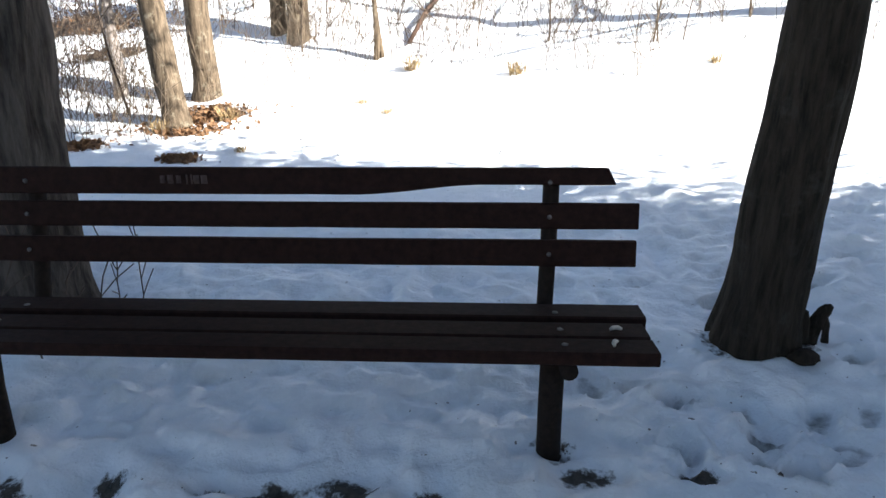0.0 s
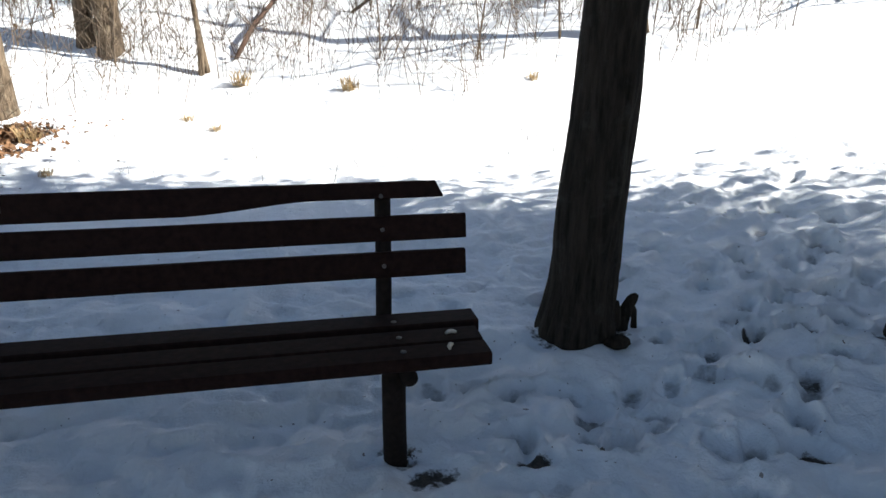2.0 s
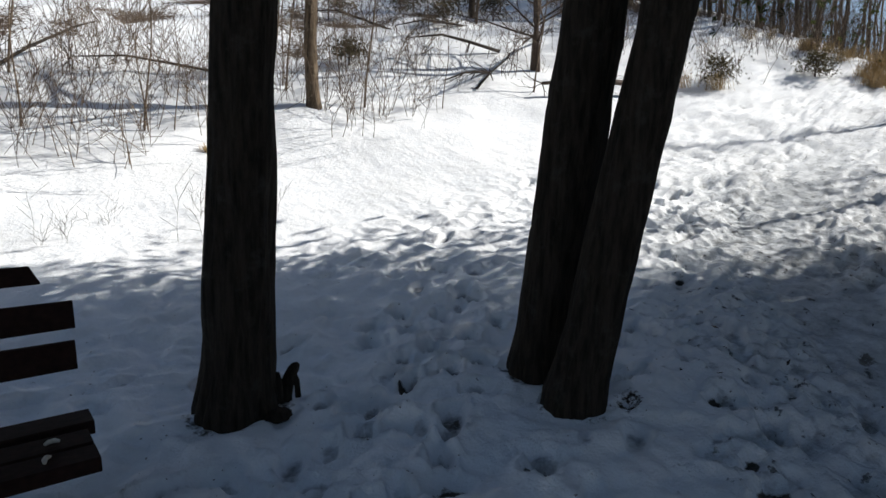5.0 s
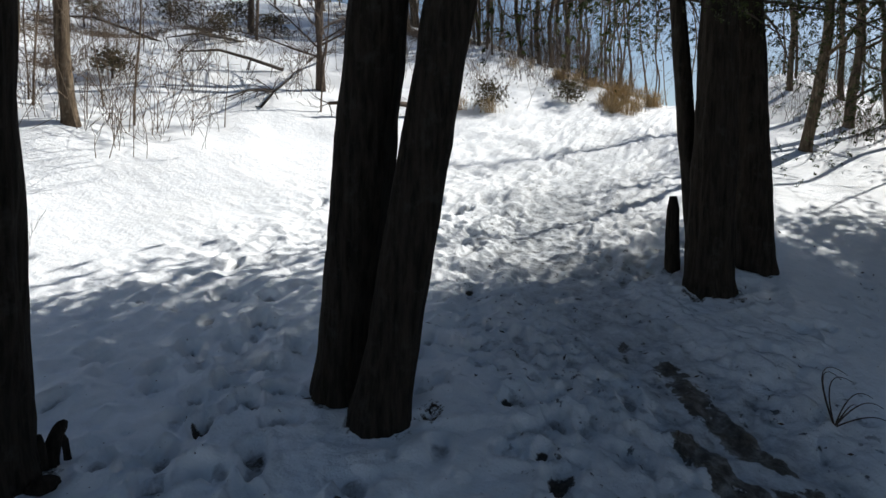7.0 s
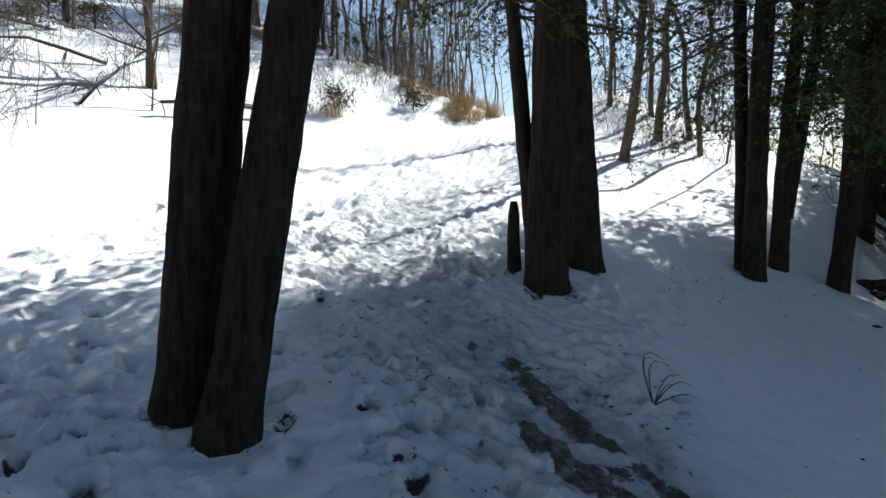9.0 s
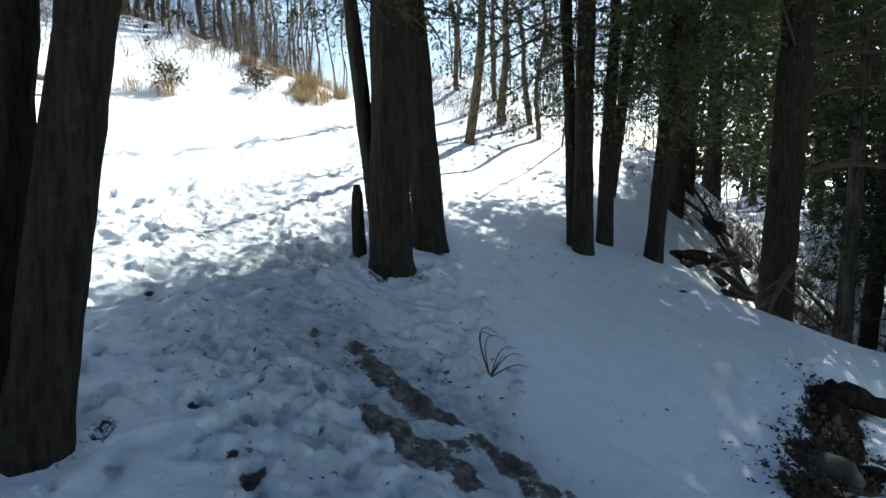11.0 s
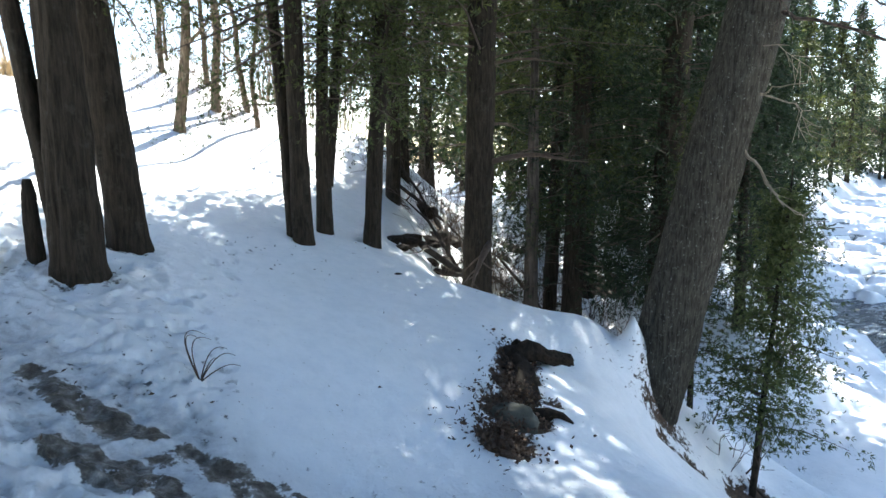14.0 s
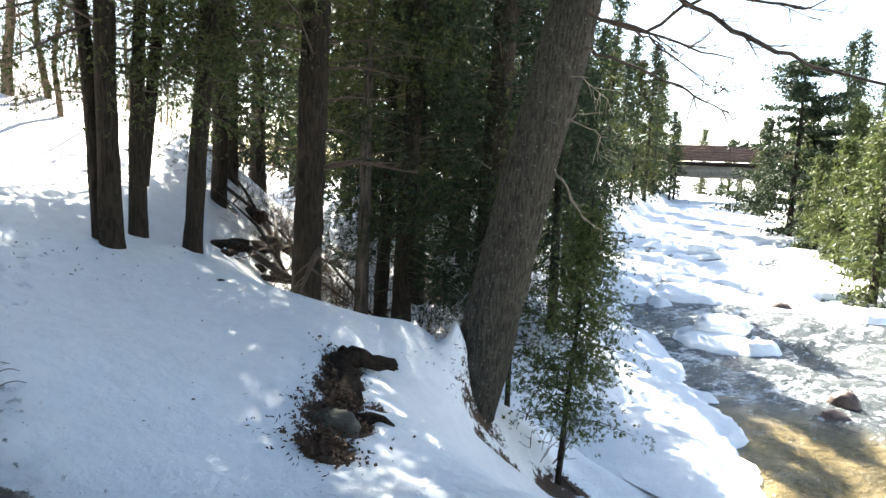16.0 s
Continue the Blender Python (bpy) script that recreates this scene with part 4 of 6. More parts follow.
for x, y, k, s, turn in [(9.6, -8.9, 1, 0.72, 260), (8.5, -9.5, 1, 0.70, 30), (10.8, -12.9, 1, 0.50, 80), (12.0, -13.6, 1, 0.60, 210), (13.6, -10.9, 0, 1.0, 200), (15.5, -9.3, 1, 1.1, 20), 
                         (16.6, -12.2, 1, 1.15, 310), (12.8, -14.6, 1, 0.62, 100), (17.5, -13.5, 0, 1.2, 140), (20.5, -8.0, 1, 1.1, 75), (22, -12, 0, 1.2, 0), (24, -9, 1, 1.2, 200),
                         (14.4, -16.6, 0, 0.8, 30), (17.3, -18.6, 1, 0.8, 95), (19.5, -22.2, 0, 0.72, 170), (20.5, -19.5, 1, 1.0, 220), (22.5, -27.0, 1, 0.8, 250), (25.2, -31.6, 0, 0.85, 320), (27.5, -36.0, 1, 0.85, 15),
                         (24.5, -25, 0, 1.3, 40), (30.5, -41.3, 0, 1.0, 190), (33.0, -46.5, 1, 1.1, 280), (36.0, -52.0, 0, 1.15, 20), (38.5, -55.0, 2, 1.1, 60), (40.2, -58.5, 1, 1.0, 100), (39.2, -60.4, 0, 0.75, 10), (38.0, -57.8, 1, 0.75, 70), (29.7, -59.4, 0, 0.8, 200), (30.2, -63.5, 1, 0.7, 20), (25.6, -52.3, 1, 0.8, 140),
                         (34.5, -43, 1, 1.4, 210), (40, -50, 0, 1.3, 330), (45, -60, 1, 1.4, 45), (29, -25, 1, 1.3, 155), (26, -17, 0, 1.3, 90), (33, -34, 0, 1.4, 180), 
                         (13.9, -34.2, 2, 0.85, 40), (11.6, -31.0, 2, 0.95, 100), (9.4, -27.6, 2, 1.0, 200), (7.9, -24.3, 2, 1.05, 270), (8.0, -30.0, 2, 1.1, 10), (4.5, -25.0, 2, 1.0, 310), (14.6, -39.2, 2, 0.95, 80), (12.5, -42, 0, 1.2, 30),
                         (18.6, -44.0, 2, 0.9, 140), (21.0, -49.0, 0, 0.8, 200), (24.0, -55.5, 2, 0.9, 20), (27.5, -62.0, 0, 0.8, 250), (20.5, -55, 1, 1.1, 300), (25.5, -66, 1, 1.2, 0), (15, -50, 1, 1.2, 110), (6, -36, 1, 1.2, 60), (1.5, -29, 0, 1.1, 220),
                         (30, -82, 0, 0.8, 0), (36, -88, 0, 0.75, 40), (39, -86, 2, 1.1, 20), (40, -75, 0, 0.42, 20), (42.5, -75.5, 1, 0.40, 60), (44.5, -74.5, 0, 0.45, 140), (37.5, -75, 1, 0.40, 200), (41.2, -78, 2, 0.7, 250), (46, -77, 1, 0.5, 310), (38.6, -78, 2, 0.7, 90), (42, -85, 0, 0.8, 80), (45, -82, 2, 1.2, 10), (48, -80, 0, 0.9, 120), (53, -76, 0, 1.0, 160), (26, -76, 1, 0.9, 210), (41, -90, 0, 0.8, 250), (34, -84, 2, 1.1, 90), (44, -88, 0, 0.8, 190),
                         (36, -16, 0, 1.3, 130), (33, -18, 1, 1.3, 330), (27, -14.5, 0, 1.1, 15), (44, -19, 0, 1.4, 60), (52, -24, 1, 1.5, 180),
                         # First six: unseen, added behind the camera to block the sky's light.
                         (-5.5, 0.4, 0, 0.9, 0), (-4.6, -3.2, 1, 0.85, 40), (-2.0, -4.6, 0, 0.75, 120), (-7.5, -1.5, 1, 1.1, 200), (-5.5, -6.5, 0, 1.0, 70), (-7.5, 2.8, 1, 0.9, 10), (-4, -27, 1, 1.1, 0), (-10, -24, 0, 1.1, 50), (-17, -26, 1, 1.2, 140)]:
    copy_thing(protos[k + 3 if k < 2 and math.hypot(x, y) > 16.5 else k], at_ground(x, y, 0.1, turn, s))

# the pine with flat boughs on the far bank
z = ground_z(17.3, -38.9)
tree("pine_tree", "tall dark pine with flat layered boughs by the river", [((17.3, -38.9, z - 0.1), (17.3, -38.8, z + 5), 11.5, 0.22, 0.16, dict(sides=10))], M_CEDAR, [big_crown(z + 1.5, z + 11.6, 4.4, 62, 260, 0.24, top=0.3, droop=0.05, flat=0.35, spread=0.34, inner=0.15)], green=M_SPRUCE, seed=31)

# a young cedar below the bank
yz = -2.75
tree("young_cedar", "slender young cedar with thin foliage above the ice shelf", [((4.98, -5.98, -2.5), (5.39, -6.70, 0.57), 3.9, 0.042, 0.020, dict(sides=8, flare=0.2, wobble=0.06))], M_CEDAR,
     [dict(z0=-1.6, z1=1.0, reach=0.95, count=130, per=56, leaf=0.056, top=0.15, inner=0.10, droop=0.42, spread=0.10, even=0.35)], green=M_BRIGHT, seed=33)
tree("young_cedar", "small drooping cedar behind the leaning tree", [((6.9, -6.9, -2.4), (6.9, -6.9, 0.5), 4.2, 0.05, 0.02, dict(sides=8))], M_CEDAR,
     [dict(z0=-1.6, z1=2.2, reach=0.75, count=90, per=34, leaf=0.062, top=0.2, inner=0.12, droop=0.4, spread=0.10)], green=M_GREEN, seed=34)


# ---------------------------------------------------------------- bare trees, saplings and shrubs
def bare_tree(label, x, y, height, r, mat, seed, boughs=9, first=0.2, lean=(0, 0), reach=0.28, group="", stems=1, deep=2):
    rng = np.random.default_rng(seed)
    ob = thing("bare_tree", label, "tree", at_ground(x, y), group)
    for s in range(stems):
        off = Vector((rng.normal(0, r * 1.6), rng.normal(0, r * 1.6), 0)) if stems > 1 else Vector()
        top = off + Vector((lean[0] + rng.normal(0, 0.05), lean[1] + rng.normal(0, 0.05), 1)) * height
        v, f = stem(tuple(off), tuple(off + (top - off) * 0.6), height, r, r * 0.62, seed=seed + s, sides=12 if r > 0.1 else 7, flare=0.45 if r > 0.1 else 0.15, wobble=0.25)
        part("trunk", tubes_mesh("trunk", [(v, f)]), mat, ob)
        out = []
        for i in range(boughs):
            k = first + (1 - first) * (i + rng.uniform()) / boughs
            az = rng.uniform(0, 6.28)
            st = off + (top - off) * k * 0.95
            twiggery(rng, st, (math.cos(az), math.sin(az), rng.uniform(0.3, 0.9)), height * reach * (1.15 - k * 0.7), r * 0.42 * (1.15 - k * 0.8), deep, out)
        tagged(part("branchwork", tubes_mesh("branchwork", out), mat if mat != M_BIRCH else M_TWIG, ob), kind="stuff")
    return ob


def shrub(label, x, y, stems, height, spread, seed, mat=None, group="", thick=0.0068):
    rng = np.random.default_rng(seed)
    out = []
    for i in range(stems):
        az, o = rng.uniform(0, 6.28), Vector((*rng.normal(0, spread * 0.35, 2), -0.05))
        w = Vector((math.cos(az) * spread * rng.uniform(0.02, 0.28), math.sin(az) * spread * rng.uniform(0.02, 0.28), 1))
        twiggery(rng, o, w, height * rng.uniform(0.5, 1.1), thick * rng.uniform(0.6, 1.2), 1, out, 4)
    ob = part("shrub", tubes_mesh("shrub", out), mat or M_TWIG)
    ob.matrix_world = at_ground(x, y)
    return tagged(ob, label, "shrub", group)


bare_tree("grey-brown hardwood trunk rising from a leaf-strewn thaw patch", -3.28, 7.82, 8, 0.165, M_HARD, 41, lean=(-0.055, 0))
bare_tree("mossy pale hardwood trunk beside a leaf-strewn thaw patch", -3.27, 8.9, 8, 0.175, M_HARD, 42, lean=(-0.03, 0))
bare_tree("leaning white birch with peeling bark on the slope", -4.66, 9.27, 7, 0.10, M_BIRCH, 43, lean=(0.01, 0))
bare_tree("clump of three hardwood stems on the snowy slope", -2.72, 11.0, 8, 0.14, M_HARD, 44, stems=3)
bare_tree("pair of slim pale saplings on the snowy slope", -1.0, 10.15, 5, 0.042, M_HARD, 45, stems=2, deep=1)
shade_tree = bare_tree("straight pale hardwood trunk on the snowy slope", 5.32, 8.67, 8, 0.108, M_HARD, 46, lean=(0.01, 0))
bare_tree("dark leafless tree with low crooked boughs on the slope", 10.4, 8.55, 5.0, 0.055, M_TWIG_DARK, 47, first=0.06, boughs=15, reach=0.42, stems=2)
bare_tree("slim dark leafless tree near the ridge", 12.0, 12.2, 6.5, 0.085, M_TWIG_DARK, 57, first=0.25, boughs=10)
bare_tree("thin dark sapling on the snowy slope", -4.1, 8.3, 2.6, 0.018, M_TWIG_DARK, 48, deep=1, lean=(-0.2, 0))
leafless = [bare_tree("tall leafless tree on the ridge against the sky", 19.5, 9.5, 8, 0.07, M_TWIG_DARK, 51, boughs=9, group="leafless trees on the ridge"),
            bare_tree("slim leafless tree on the ridge against the sky", 21.5, 7.0, 7, 0.07, M_HARD, 52, boughs=9, group="leafless trees on the ridge"),
            bare_tree("slender leafless sapling on the slope", 11.5, 11.5, 5, 0.04, M_TWIG, 53, boughs=10, first=0.3, deep=2, group="leafless trees on the ridge"),
            bare_tree("grey leafless tree beyond the trail", 14.0, -0.2, 7, 0.11, M_HARD, 54, lean=(0.0, -0.11), first=0.25, group="leafless trees on the ridge")]
rng = np.random.default_rng(77)
spots = []
for _ in range(900):
    x, y = rng.uniform(-20, 42), rng.uniform(6, 40)
    up = y - (7.3 - 0.25 * min(max(x, -12), 22))
    if up < 5.0 or rng.uniform() > 0.25 + 0.75 * step(up, 5, 12):
        continue
    if all(math.hypot(x - a, y - b) > 1.25 for a, b in spots):
        spots.append((x, y))
    if len(spots) > 85:
        break
for x, y in [(18.5, -0.9), (19.6, 0.1), (17.2, -1.8), (21, -1.5), (23, 0.5), (24, -3.5), (19.5, -3.2), (26, 2), (27, -1), (22.5, -5.5), (30, -4), (29, 5), (24.5, 6.2), (31, 1.5), (33, 7), (26.5, 8), (15.4, -2.4), (28, -7)]:
    spots.append((x, y))
for _ in range(48):
    u = rng.uniform(0, 1)
    spots.append((15.5 + 9 * u + rng.normal(0, 1.2), 11.5 - 7 * u + abs(rng.normal(0, 2.2))))
for _ in range(46):
    u = rng.uniform(0, 1)
    spots.append((16.2 + 8 * u + rng.normal(0, 0.7), 9.5 - 6.5 * u + abs(rng.normal(0, 1.8))))
for _ in range(34):
    u = rng.uniform(0, 1)
    spots.append((22 + 22 * u, -4 - 6 * u + rng.normal(0, 3.5)))
light = [bare_tree("slim bare stem among the ridge's trees", 20.4, 8.4, 7.5, 0.030, M_TWIG, 55, boughs=14, first=0.25, reach=0.2, deep=1, group="leafless trees on the ridge"),
         bare_tree("pale slim bare stem among the ridge's trees", 22.0, 6.0, 7.0, 0.036, M_HARD, 56, boughs=14, first=0.3, reach=0.18, deep=1, group="leafless trees on the ridge")]
for i, (x, y) in enumerate(spots):
    k = int(rng.integers(0, 4))
    far = math.hypot(x, y) > 21 or i % 3 == 0
    copy_thing(light[k % 2] if far else leafless[k], at_ground(x, y, 0.1, rng.uniform(0, 360), rng.uniform(0.65, 1.25)))

brush = [shrub("leafless brown shrub standing in snow", 2.35, 8.3, 15, 1.15, 0.9, 61, group="leafless shrubs on the slope"),
         shrub("stand of thin leafless stems in snow", 5.9, 8.3, 15, 1.5, 1.7, 62, group="leafless shrubs on the slope"),
         shrub("tangle of grey-brown brushwood on the ridge", 16.8, 8.6, 24, 1.8, 1.7, 63, M_TWIG_DARK, "leafless shrubs on the slope", 0.008),
         shrub("sparse leafless seedlings in snow", 0.2, 9.6, 7, 0.9, 1.3, 64, group="leafless shrubs on the slope")]
spots = [(3.6, 10.0, 1), (4.4, 10.4, 0), (6.9, 8.1, 3), (5.0, 9.2, 1), (1.3, 10.9, 3), (-1.7, 9.4, 3), (-4.0, 8.6, 0), (-3.7, 10.2, 3), (7.8, 9.4, 1), (3.0, 12.6, 1), (-0.2, 12.4, 1), (2.0, 8.9, 1), (17.8, 6.6, 2), (18.6, 5.4, 2), (19.5, 7.4, 2), (20.5, 5.6, 2), (13.2, 7.2, 0),
         (18.9, -1.2, 2), (19.8, 0.2, 2), (17.2, -0.8, 0), (15.8, -0.9, 3), (20.5, -2.8, 2), (21.5, -1.0, 2), (22.5, 1.8, 2), (-3.9, 7.6, 0), (-4.6, 7.9, 1), (-4.2, 7.9, 2), (-3.8, 7.3, 0), (-4.8, 8.6, 0), (-5.4, 9.6, 2), (-2.2, 9.0, 1), (-5.2, 8.8, 2), (-3.6, 9.6, 1), (-1.6, 10.6, 1), (17.6, -3.2, 0), (16.2, -1.4, 3), (6.2, 10.2, 1), (7.6, 11.3, 1), (-7, 11.5, 2), (-9, 10.5, 1), (5.5, 7.7, 3), (12.2, -5.2, 2), (14.8, -5.6, 2), (10.9, -5.9, 0), (10.6, -7.6, 2), (13, -6.2, 0), (16.5, -5.2, 2), (8.7, -7.2, 0), (10.2, -5.2, 2), (11.6, -5.0, 2), (9.6, -5.0, 0), (12.8, -4.6, 2), (11.0, -6.6, 2), (14.0, -6.4, 2), (9.9, -6.0, 3)]
for _ in range(26):
    u = rng.uniform(0, 1)
    at = (14.5 + 7 * u + rng.normal(0, 0.6), 9.8 - 4.6 * u + abs(rng.normal(0, 1.3)), 2)
    if u > 0.5:
        spots.append(at)
for _ in range(60):
    x = rng.uniform(-9, 21)
    spots.append((x, 7.3 - 0.25 * x + 2.2 + abs(rng.normal(0, 3.5)), int(rng.choice([0, 1, 1, 3, 3, 3]))))
for x, y, k in spots:
    copy_thing(brush[k], at_ground(x, y, 0.03, rng.uniform(0, 360), rng.uniform(0.6, 1.15)))


sprig = shrub("few thin upright stems standing in snow", 0.8, 9.2, 6, 1.3, 1.4, 65, M_TWIG_DARK, "leafless shrubs on the slope", 0.0045)
for _ in range(60):
    x = rng.uniform(-7, 10)
    copy_thing(sprig, at_ground(x, 7.3 - 0.25 * x + 1.6 + abs(rng.normal(0, 2.6)), 0.03, rng.uniform(0, 360), rng.uniform(0.5, 1.25)))
for _ in range(22):
    x = rng.uniform(-4.5, 3.5)
    copy_thing(sprig, at_ground(x, 6.3 + rng.uniform(0, 1.6) - 0.15 * x, 0.03, rng.uniform(0, 360), rng.uniform(0.22, 0.5)))
z = ground_z(-2.0, 13.2)
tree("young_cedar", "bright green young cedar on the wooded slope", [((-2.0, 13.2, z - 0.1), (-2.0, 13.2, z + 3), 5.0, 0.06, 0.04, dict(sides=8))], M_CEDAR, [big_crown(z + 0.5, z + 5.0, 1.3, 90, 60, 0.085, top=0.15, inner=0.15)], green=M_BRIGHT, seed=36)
sapling = bare_tree("thin leafless sapling on the snowy slope", 1.6, 9.9, 2.6, 0.014, M_TWIG, 49, boughs=7, first=0.25, reach=0.3, deep=1, group="saplings on the slope")
for _ in range(32):
    x = rng.uniform(-6, 11)
    copy_thing(sapling, at_ground(x, 7.3 - 0.25 * x + 2.2 + abs(rng.normal(0, 2.8)), 0.03, rng.uniform(0, 360), rng.uniform(0.5, 1.3)))


def tuft(label, x, y, blades, height, spread, seed, mat=None, name="dry_grass_tuft", group=""):
    rng = np.random.default_rng(seed)
    vs, fs = [], []
    for i in range(blades):
        az = rng.uniform(0, 6.28)
        o = np.array([*rng.normal(0, spread * 0.3, 2), -0.03])
        tip = o + np.array([math.cos(az) * spread * rng.uniform(0.2, 1.1), math.sin(az) * spread * rng.uniform(0.2, 1.1), height * rng.uniform(0.35, 1.0)])
        mid = (o + tip) / 2 + np.array([0, 0, height * 0.22])
        s = np.array([-math.sin(az), math.cos(az), 0]) * 0.006
        k = len(vs)
        vs += [o - s, o + s, mid + s, mid - s, tip]
        fs += [(k, k + 1, k + 2, k + 3), (k + 3, k + 2, k + 4, k + 4)]
    me = bpy.data.meshes.new(name)
    me.from_pydata([tuple(v) for v in vs], [], [f[:3] if f[2] == f[3] else f for f in fs])
    ob = part(name, me, mat or M_STRAW)
    ob.matrix_world = at_ground(x, y)
    return tagged(ob, label, "grass", group)


straw = tuft("dry straw-coloured grass tuft poking through snow", 1.02, 8.9, 70, 0.28, 0.22, 71, group="dry grass tufts")
for x, y, s in [(-0.46, 9.45, 1.0), (-1.05, 8.3, 0.6), (-0.7, 8.0, 0.5), (3.4, 8.1, 0.6), (-2.7, 8.0, 0.9), (-3.4, 7.6, 0.9), (-2.2, 6.8, 0.5)]:
    copy_thing(straw, at_ground(x, y, 0.0, x * 77, s))
tall = tuft("tall golden dry grass beside the trail's crest", 18.2, 4.3, 90, 0.75, 0.6, 72, group="tall dry grass")
for i in range(15):
    u = i / 14
    copy_thing(tall, at_ground(16.6 + 2.6 * u + rng.normal(0, 0.3), 6.4 - 2.5 * u + rng.normal(0, 0.35), 0.03, rng.uniform(0, 360), rng.uniform(0.4, 0.85)))
for i in range(18):
    u = i / 17
    copy_thing(tall, at_ground(16.3 + 0.9 * u + abs(rng.normal(0, 0.7)), 6.2 - 3.0 * u + rng.normal(0, 0.3), 0.03, rng.uniform(0, 360), rng.uniform(0.3, 0.75)))
for x, y in [(21.0, 1.0), (21.6, 1.4), (20.6, 1.5), (22.3, 0.9), (12.9, 5.9), (12.4, 6.4)]:
    copy_thing(tall, at_ground(x, y, 0.03, x * 50, 0.6))


for _ in range(13):
    copy_thing(tall, at_ground(15.6 + abs(rng.normal(0, 0.8)), rng.uniform(3.5, 4.5), 0.03, rng.uniform(0, 360), rng.uniform(0.35, 0.8)))
for _ in range(6):
    u = rng.uniform(0.3, 1)
    copy_thing(brush[2], at_ground(14.2 + 2.6 * u + abs(rng.normal(0, 1.0)), 7.4 - 3.0 * u + rng.normal(0, 0.6), 0.03, rng.uniform(0, 360), rng.uniform(0.5, 0.9)))
for _ in range(16):
    copy_thing(brush[int(rng.choice([0, 2, 3, 3]))], at_ground(rng.uniform(14, 20), rng.uniform(-3.5, 1.0), 0.03, rng.uniform(0, 360), rng.uniform(0.5, 1.0)))
for x, y, k, size in [(16.7, -1.0, 3, 1.0), (15.8, -1.9, 1, 0.9), (18.6, 0.2, 1, 1.1)]:
    copy_thing(leafless[k], at_ground(x, y, 0.1, x * 91, size))


def log(name, label, points, radii, mat, category="log", seed=1, twigs=0):
    b = Vector(points[0])
    ob = thing(name, label, category, Matrix.Translation(b))
    pts = [Vector(p) - b for p in points]
    rng = np.random.default_rng(seed)
    part("stem", tubes_mesh("stem", [tube(pts, radii, 10, 0.04, seed, 0.15)]), mat, ob)
    out = []
    for i in range(twigs):
        k = int(rng.integers(0, len(pts)))
        twiggery(rng, pts[k], rng.normal(0, 1, 3), 0.5, 0.012, 1, out, 4)
    if out:
        tagged(part("twigwork", tubes_mesh("twigwork", out), M_TWIG_DARK, ob), kind="stuff")
    return ob


def over(x, y, up):
    return (x, y, ground_z(x, y) + up)


M_BROWNWOOD = plain_mat("reddish_dead_wood", (0.11, 0.06, 0.04), 0.9, 30)
log("fallen_trunk", "reddish dead trunk lying propped up the slope", [over(-0.55, 10.5, -0.05), over(-0.3, 10.9, 0.25), over(0.15, 11.6, 0.5), over(0.5, 12.2, 0.6)], [0.036, 0.040, 0.036, 0.025], M_BROWNWOOD, seed=3, twigs=34)
log("fallen_trunk", "dark dead branch lying in the gully", [over(9.2, -3.7, 0.25), over(9.8, -4.6, 0.3), over(10.6, -5.4, 0.45), over(11.2, -5.9, 0.75)], [0.05, 0.055, 0.045, 0.02], M_LOG, seed=4, twigs=8)
log("fallen_trunk", "dark fallen branch on the slope beyond the cedars", [over(11.6, 6.6, 0.08), over(10.4, 7.1, 0.25), over(9.4, 7.5, 0.2)], [0.06, 0.05, 0.03], M_TWIG_DARK, seed=6, twigs=8)
log("fallen_trunk", "thin dead stick lying at the foot of the bank", [over(4.6, -6.2, 0.03), over(5.2, -6.1, 0.10), over(5.9, -6.3, 0.05)], [0.02, 0.018, 0.01], M_TWIG_DARK, seed=7, twigs=5)

for x, y, turn, ln, r, lift in [(9.2, 8.7, 200, 1.7, 0.03, 0.3), (10.3, 9.5, 170, 2.2, 0.035, 0.45), (8.4, 8.2, 20, 1.6, 0.022, 0.25), (11.6, 9.6, 215, 1.8, 0.03, 0.5), (10.9, 11.2, 190, 2.4, 0.035, 0.4), (9.0, 11.5, 150, 2.0, 0.03, 0.4), (4.6, 10.6, 160, 2.2, 0.025, 0.3), (1.4, 11.8, 30, 2.2, 0.03, 0.4), (9.3, -3.9, 300, 1.6, 0.05, 0.4), (10.3, -4.4, 250, 1.4, 0.04, 0.6), (11.2, -4.9, 340, 1.9, 0.05, 0.5), (9.9, -4.9, 30, 1.5, 0.035, 0.5), (11.8, -5.6, 160, 1.6, 0.03, 0.8), (12.9, -5.4, 80, 1.5, 0.035, 0.7), (10.9, -6.8, 20, 1.6, 0.04, 0.5), (13.5, -4.6, 230, 1.8, 0.04, 0.3)]:
    c, s = math.cos(radians(turn)), math.sin(radians(turn))
    log("dead_branch", "dark dead branch fallen on the snow", [over(x, y, 0.02), over(x + c * ln * 0.35, y + s * ln * 0.35, lift * 0.6), over(x + c * ln * 0.7 + 0.1, y + s * ln * 0.7, lift), over(x + c * ln, y + s * ln + 0.1, lift * 0.9)], [r, r * 0.9, r * 0.7, r * 0.3], M_LOG, "branch", seed=int(turn), twigs=7)
